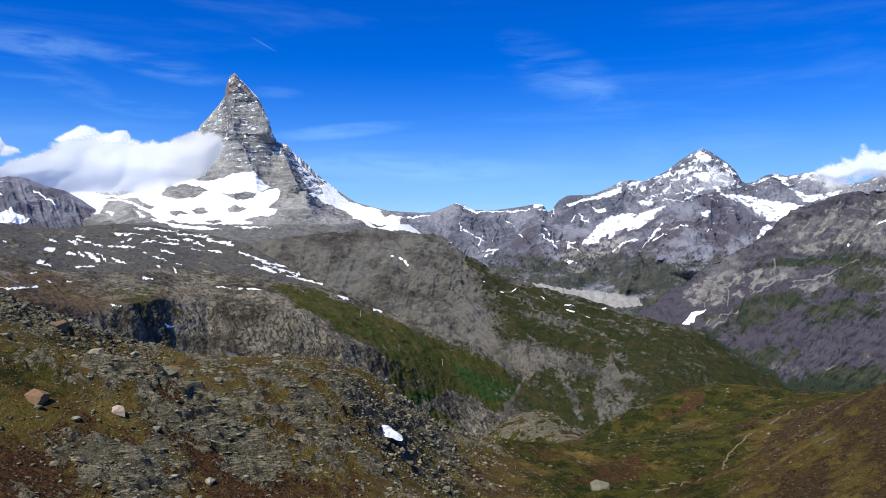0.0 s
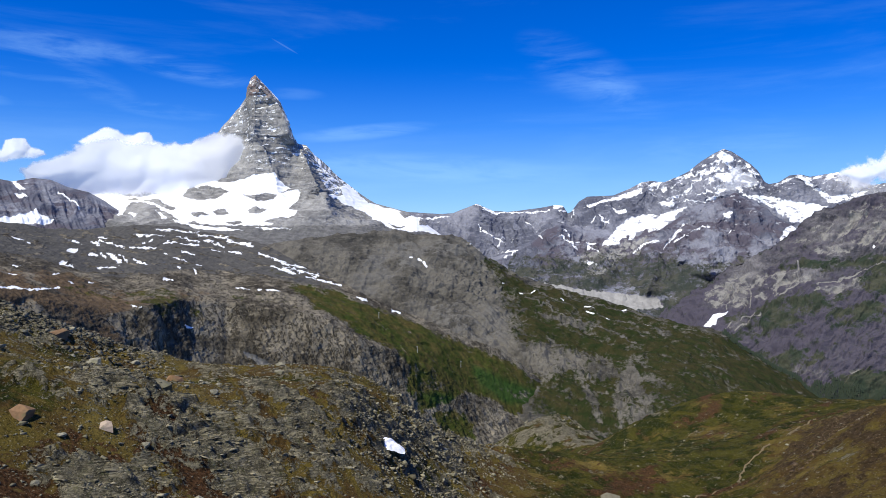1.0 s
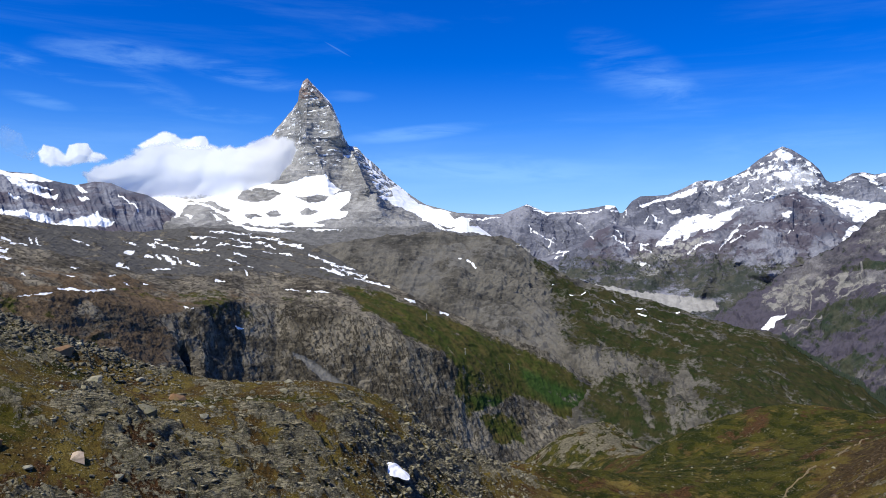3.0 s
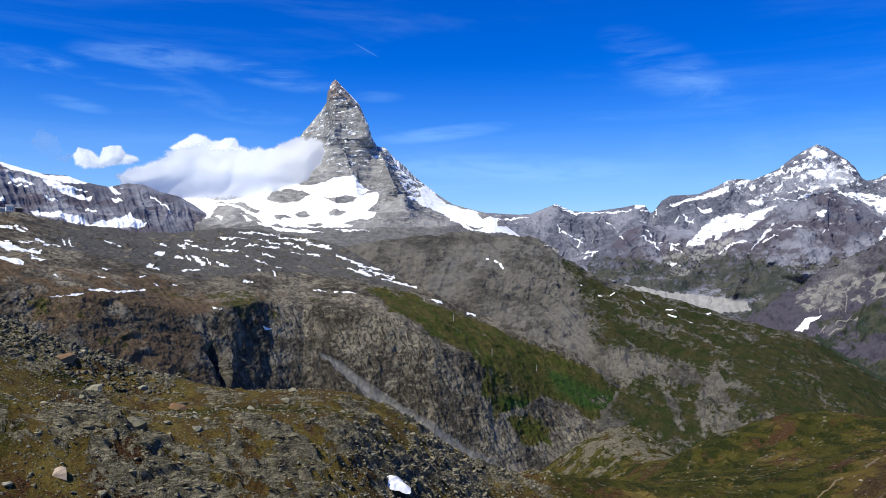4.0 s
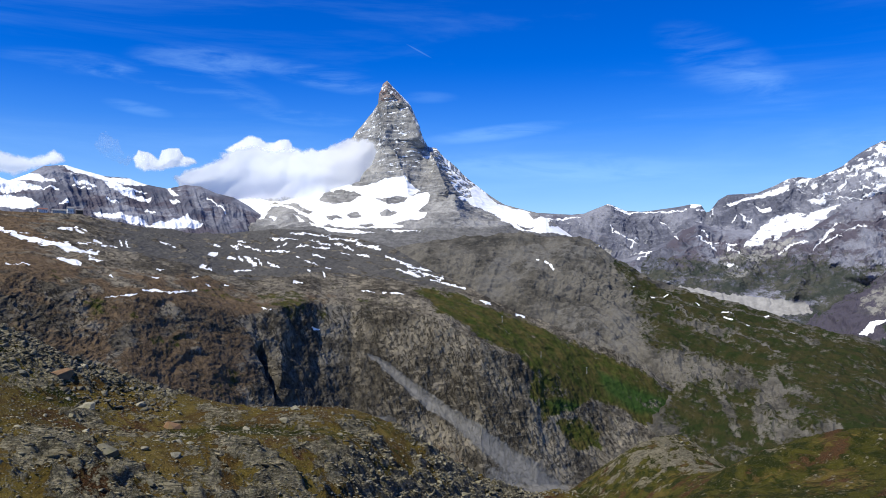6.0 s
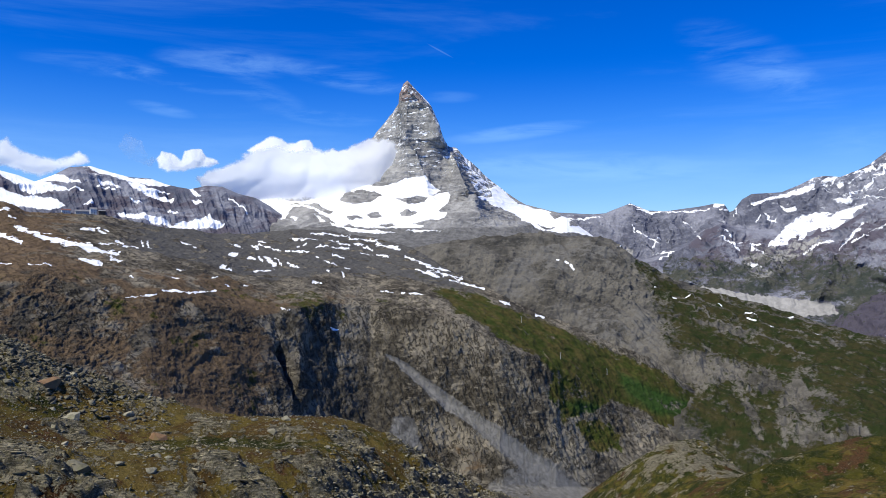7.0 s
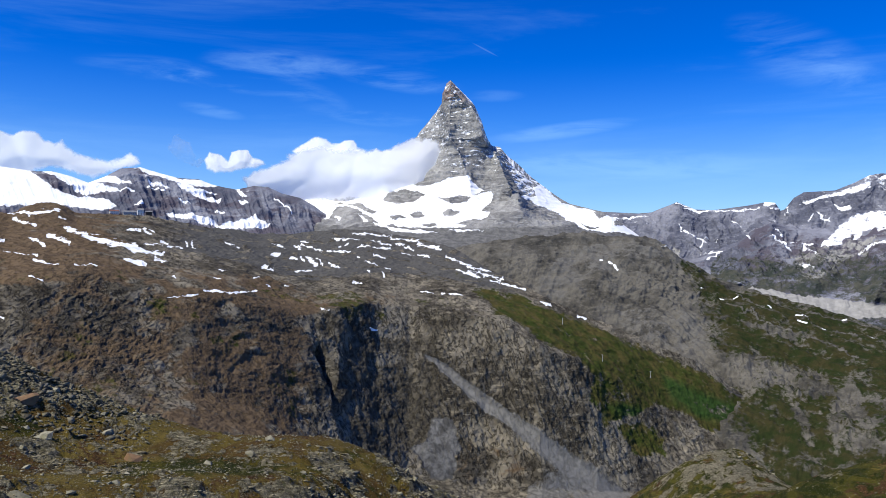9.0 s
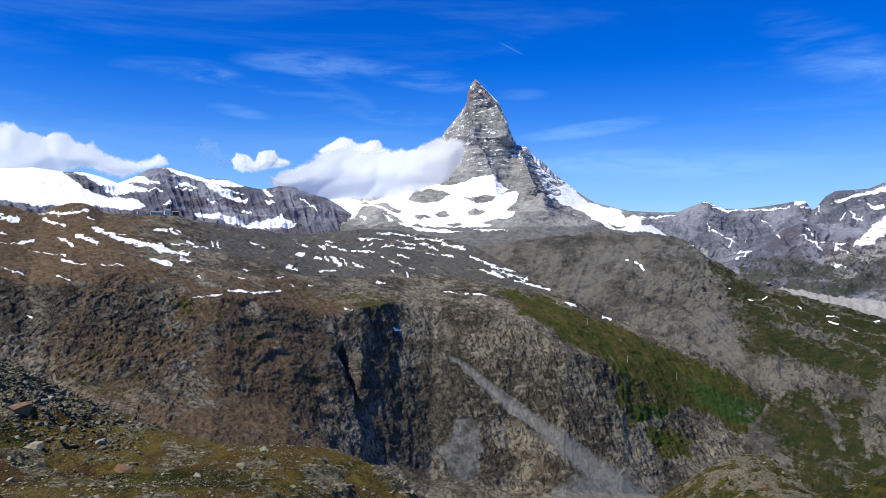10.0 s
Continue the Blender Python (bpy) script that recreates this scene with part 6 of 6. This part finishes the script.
def house(name, bearing, w, d, h, rise, wall_mat, roof_mat, label, windows, storeys):
    p = crest_spot(plateau_grid, bearing, -13)
    top = tagged(new(name), label, "building", "buildings on the plateau edge")
    top.matrix_world = Matrix.Translation((p[0], p[1], p[2] - 2.5)) @ pose(0, 0, 0, 0, 0, -bearing + 8)
    part("wall", box(-w / 2, w / 2, -d / 2, d / 2, 0, h + 2.5), wall_mat, top)
    part("roof", gable(w, d, h + 2.52, rise, 0.7), roof_mat, top)
    for level in range(storeys):
        for k in range(windows):
            x = -w / 2 + (k + 0.5) * w / windows
            part("window", box(x - 0.6, x + 0.6, -d / 2 - 0.06, -d / 2 + 0.1, 3.6 + level * 3.2, 5.2 + level * 3.2), dark_glass, top)


house("station_building", -30.75, 17, 11, 7, 3.0, white_wall, red_roof, "white building with a reddish roof on the ridge", 5, 2)
house("lift_station", -29.75, 26, 12, 5, 3.5, grey_wall, grey_roof, "long low grey lift station on the ridge", 7, 1)
house("mountain_hut", -29.1, 13, 12, 12, 4.0, white_wall, grey_roof, "tall pale mountain hut on the ridge", 4, 3)
house("wooden_shed", -28.55, 13, 10, 7, 2.5, dark_wood, grey_roof, "dark wooden shed beside the hut", 3, 1)


def lift_pylon(bearing, rise):
    a, e = bearings(plateau_grid[200:395])
    k = np.unravel_index(np.argmin((a - bearing) ** 2 + (e - rise) ** 2), a.shape)
    p = plateau_grid[200:395][k]
    top = tagged(new("lift_pylon"), "slim galvanised steel lift pylon on the green slope", "pylon", "lift pylons up the slope")
    top.matrix_world = Matrix.Translation((p[0], p[1], p[2] - 1.0)) @ pose(0, 0, 0, 0, 0, -40)
    bm = bmesh.new()
    bmesh.ops.create_cone(bm, cap_ends=True, segments=10, radius1=0.4, radius2=0.26, depth=14, matrix=Matrix.Translation((0, 0, 7)))
    part("mast", bm, steel, top)
    part("crossarm", box(-1.7, 1.7, -0.15, 0.15, 13.4, 13.7), steel, top)
    for x in (-1.5, 1.5):
        part("sheave_train", box(x - 0.12, x + 0.12, -1.4, 1.4, 13.7, 13.95), steel, top)


for bearing, rise in ((-1.65, -3.1), (1.4, -4.5), (4.3, -7.1), (7.6, -8.15)):
    lift_pylon(bearing, rise)

# ---- conifers at the valley's edge ----
needles = plain_material("conifer_green", (0.016, 0.028, 0.018), (0.030, 0.045, 0.022), 0.4)


def conifers(name, spots, label, seed):
    rng = np.random.default_rng(seed)
    verts, faces = [], []
    for x, y, z in spots:
        tall = rng.uniform(8, 15)
        for lo, hi, wide in ((0.08, 0.62, 0.20), (0.38, 0.85, 0.15), (0.64, 1.0, 0.09)):
            base = len(verts)
            n = 7
            for k in range(n):
                a = k * 2 * math.pi / n + rng.uniform(-0.3, 0.3)
                w = wide * tall * rng.uniform(0.7, 1.15)
                verts.append((x + w * math.cos(a), y + w * math.sin(a), z + lo * tall + rng.uniform(-0.5, 0.5)))
            verts.append((x, y, z + hi * tall))
            faces.extend([(base + k, base + (k + 1) % n, base + n) for k in range(n)])
    mesh = bpy.data.meshes.new(name)
    mesh.from_pydata(verts, [], faces)
    mesh.materials.append(needles)
    return tagged(new(name, mesh), label, "forest", kind="stuff")


wood_rng = np.random.default_rng(17)


def pick(grid, n, test):
    p = grid.reshape(-1, 3)
    a, e = bearings(p)
    p = p[test(a, e)]
    return p[wood_rng.integers(0, len(p), n)] + wood_rng.uniform(-4, 4, (n, 3)) * (1, 1, 0)


shoulder = pick(spur_grid[264:290], 3400, lambda a, e: (a > 26.8) & (a < 37) & (e > -9.0 - (a - 30) * 0.6))
conifers("conifer_wood", shoulder, "dark conifer wood along the shoulder's edge", 3)
valley = pick(valley_grid[20:120], 3400, lambda a, e: (a > 29.5) & (a < 38.5) & (e < -8.3 + 0.25 * np.sin(a * 1.7) + 0.2 * np.sin(a * 5.1 + e) - 0.12 * np.abs(a - 33)))
conifers("valley_wood", valley, "dark conifer wood in the valley bottom", 4)

# ---- clouds ----
def cloud_material():
    mat = bpy.data.materials.new("cloud_white")
    mat.use_nodes = True
    t = Tree(mat.node_tree)
    pos = t.node("ShaderNodeTexCoord").outputs[3]
    soft = t.noise(pos, 1 / 120.0, 7.0, 0.6, 0.3)
    body = t.math("ADD", t.attr("body"), t.math("MULTIPLY", t.math("SUBTRACT", soft, 0.5), 0.5))
    cover = t.math("MULTIPLY", t.ramp(body, 0.1, 0.75), 0.97)
    lit = t.node("ShaderNodeMixShader", i0=0.45, i1=t.node("ShaderNodeBsdfDiffuse", Color=(0.95, 0.95, 0.96)), i2=t.node("ShaderNodeBsdfTranslucent", Color=(0.95, 0.95, 0.96)))
    clear = t.node("ShaderNodeBsdfTransparent")
    t.node("ShaderNodeOutputMaterial", Surface=t.node("ShaderNodeMixShader", i0=cover, i1=clear, i2=lit))
    return mat


cloud_white = cloud_material()


def cloud(outline, r, seed, label, crisp, base, full=1.2, lean=-20.0, swell=50.0, fluff=0.4):
    """A cloud within an outline of bearings and rises; crisp and base: softness of its upper and lower edge in degrees."""
    q = np.array(outline).reshape(-1, 2)
    lo, hi = q.min(axis=0) - 1.0, q.max(axis=0) + 1.0
    az, el = np.meshgrid(np.linspace(lo[0], hi[0], 340), np.linspace(lo[1], hi[1], 170))
    p = place(az, el, r)
    billow = like(ridged(flat(p), 190, 3, seed, 0.4), p)
    frayed = like(fbm(flat(p), 130, 6, seed + 5, 0.6), p)
    rise = step(el, q[:, 1].min(), q[:, 1].max())
    soft = base + (crisp - base) * rise
    depth = inside(az, el, *outline, far=2.5)
    body = np.clip(0.3 + (depth + frayed * fluff * np.clip(soft, 0.25, 1) + (0.5 - billow) * 0.35 * np.clip(soft, 0.2, 1)) / soft, -0.2, full)
    edge = np.minimum(np.minimum(az - lo[0], hi[0] - az), np.minimum(el - lo[1], hi[1] - el))
    body = body - 1.2 * (1 - step(edge, 0.0, 0.4))
    dome = step(depth, -0.6, 1.8)
    for _ in range(14):
        dome[1:-1, 1:-1] = (dome[:-2, 1:-1] + dome[2:, 1:-1] + dome[1:-1, :-2] + dome[1:-1, 2:]) / 4
        billow[1:-1, 1:-1] = (billow[:-2, 1:-1] + billow[2:, 1:-1] + billow[1:-1, :-2] + billow[1:-1, 2:]) / 4
    broad = like(fbm(flat(p), 420, 3, seed + 13, 0.45), p)
    out = ((broad - billow * 0.5) * swell + dome * swell * 1.8 + (el - lo[1]) * lean)[..., None]
    p = p + (MID - p) / np.linalg.norm(MID - p, axis=-1, keepdims=True) * out
    ob = sheet("cloud", p, cloud_white, {"body": body}, label, "cloud", "")
    ob.visible_shadow = False
    return ob


cloud((-22.42, 5.93, -21.06, 6.85, -19.37, 7.80, -18.41, 8.24, -16.27, 8.21, -13.47, 8.19, -12.05, 8.56, -10.61, 8.97, -9.16, 9.30, -8.20, 9.08, -7.82, 8.42, -7.90, 7.26, -8.11, 6.00, -8.44, 4.99, -9.77, 4.72, -11.01, 4.87, -13.05, 4.59, -15.46, 4.54, -18.58, 4.31, -20.48, 4.50, -21.97, 4.84),
      4235, 301, "soft greyish white cloud bank clinging to the peak", 0.6, 0.55, 0.86, -12.0, 22.0, 0.7)
cloud((-19.18, 8.04, -18.22, 8.56, -17.76, 8.94, -17.21, 9.17, -16.58, 9.04, -16.19, 8.74, -15.64, 8.68, -15.24, 8.90, -14.60, 8.88, -14.28, 8.41, -13.47, 8.27, -13.63, 7.78, -15.47, 7.39, -17.83, 7.38),
      4440, 341, "bright white cumulus heads rising behind the bank", 0.22, 0.6, 1.2, -85.0, 34.0, 0.5)
cloud((-25.29, 7.17, -24.94, 7.73, -24.34, 7.65, -23.91, 7.41, -23.62, 7.11, -23.37, 7.82, -22.90, 7.96, -22.28, 7.92, -21.91, 7.51, -21.17, 7.24, -21.02, 7.01, -21.76, 6.74, -22.71, 6.50, -23.80, 6.25, -24.51, 6.30, -25.04, 6.62),
      4460, 331, "small white cumulus beside the bank", 0.16, 0.5, 1.2, -85.0, 34.0, 0.5)
cloud((-48.54, 8.48, -39.90, 8.66, -39.20, 8.86, -38.42, 8.38, -37.29, 8.28, -36.79, 8.54, -36.07, 8.48, -35.52, 7.84, -34.90, 7.80, -34.48, 8.13, -33.91, 7.48, -33.20, 7.02, -32.55, 6.90, -31.61, 6.75, -30.87, 6.82, -30.21, 7.32, -29.76, 7.18, -29.53, 6.76, -30.20, 6.34, -31.68, 6.04, -33.12, 5.67, -34.54, 5.92, -35.92, 5.70, -37.93, 4.71, -39.87, 4.26, -48.50, 3.72),
      4040, 311, "white cloud bank spilling over the glacier", 0.4, 0.7, 1.2, -80.0, 40.0, 0.7)
cloud((34.05, 5.62, 34.40, 6.29, 35.22, 6.17, 35.90, 6.28, 36.50, 6.85, 37.23, 7.09, 38.52, 6.71, 40.71, 6.77, 43.93, 6.18, 43.92, 4.45, 38.44, 4.88, 36.89, 4.88, 35.21, 4.58),
      4560, 321, "pale thin cloud over the far ridge", 0.9, 1.3, 0.62, -30.0, 30.0, 0.8)
cloud((26.31, 5.34, 26.99, 5.91, 28.06, 6.15, 29.10, 5.87, 29.29, 5.20, 28.38, 4.84, 27.05, 4.86),
      4330, 351, "thin wisp of mist below the snowy summit", 0.9, 0.9, 0.42, -10.0, 10.0, 0.9)
cloud((-28.14, 7.97, -26.96, 8.28, -26.10, 8.11, -25.22, 7.48, -25.57, 6.93, -26.61, 7.10, -27.29, 7.58),
      4500, 361, "faint torn scrap of cloud", 0.9, 0.9, 0.3, -10.0, 10.0, 1.2)
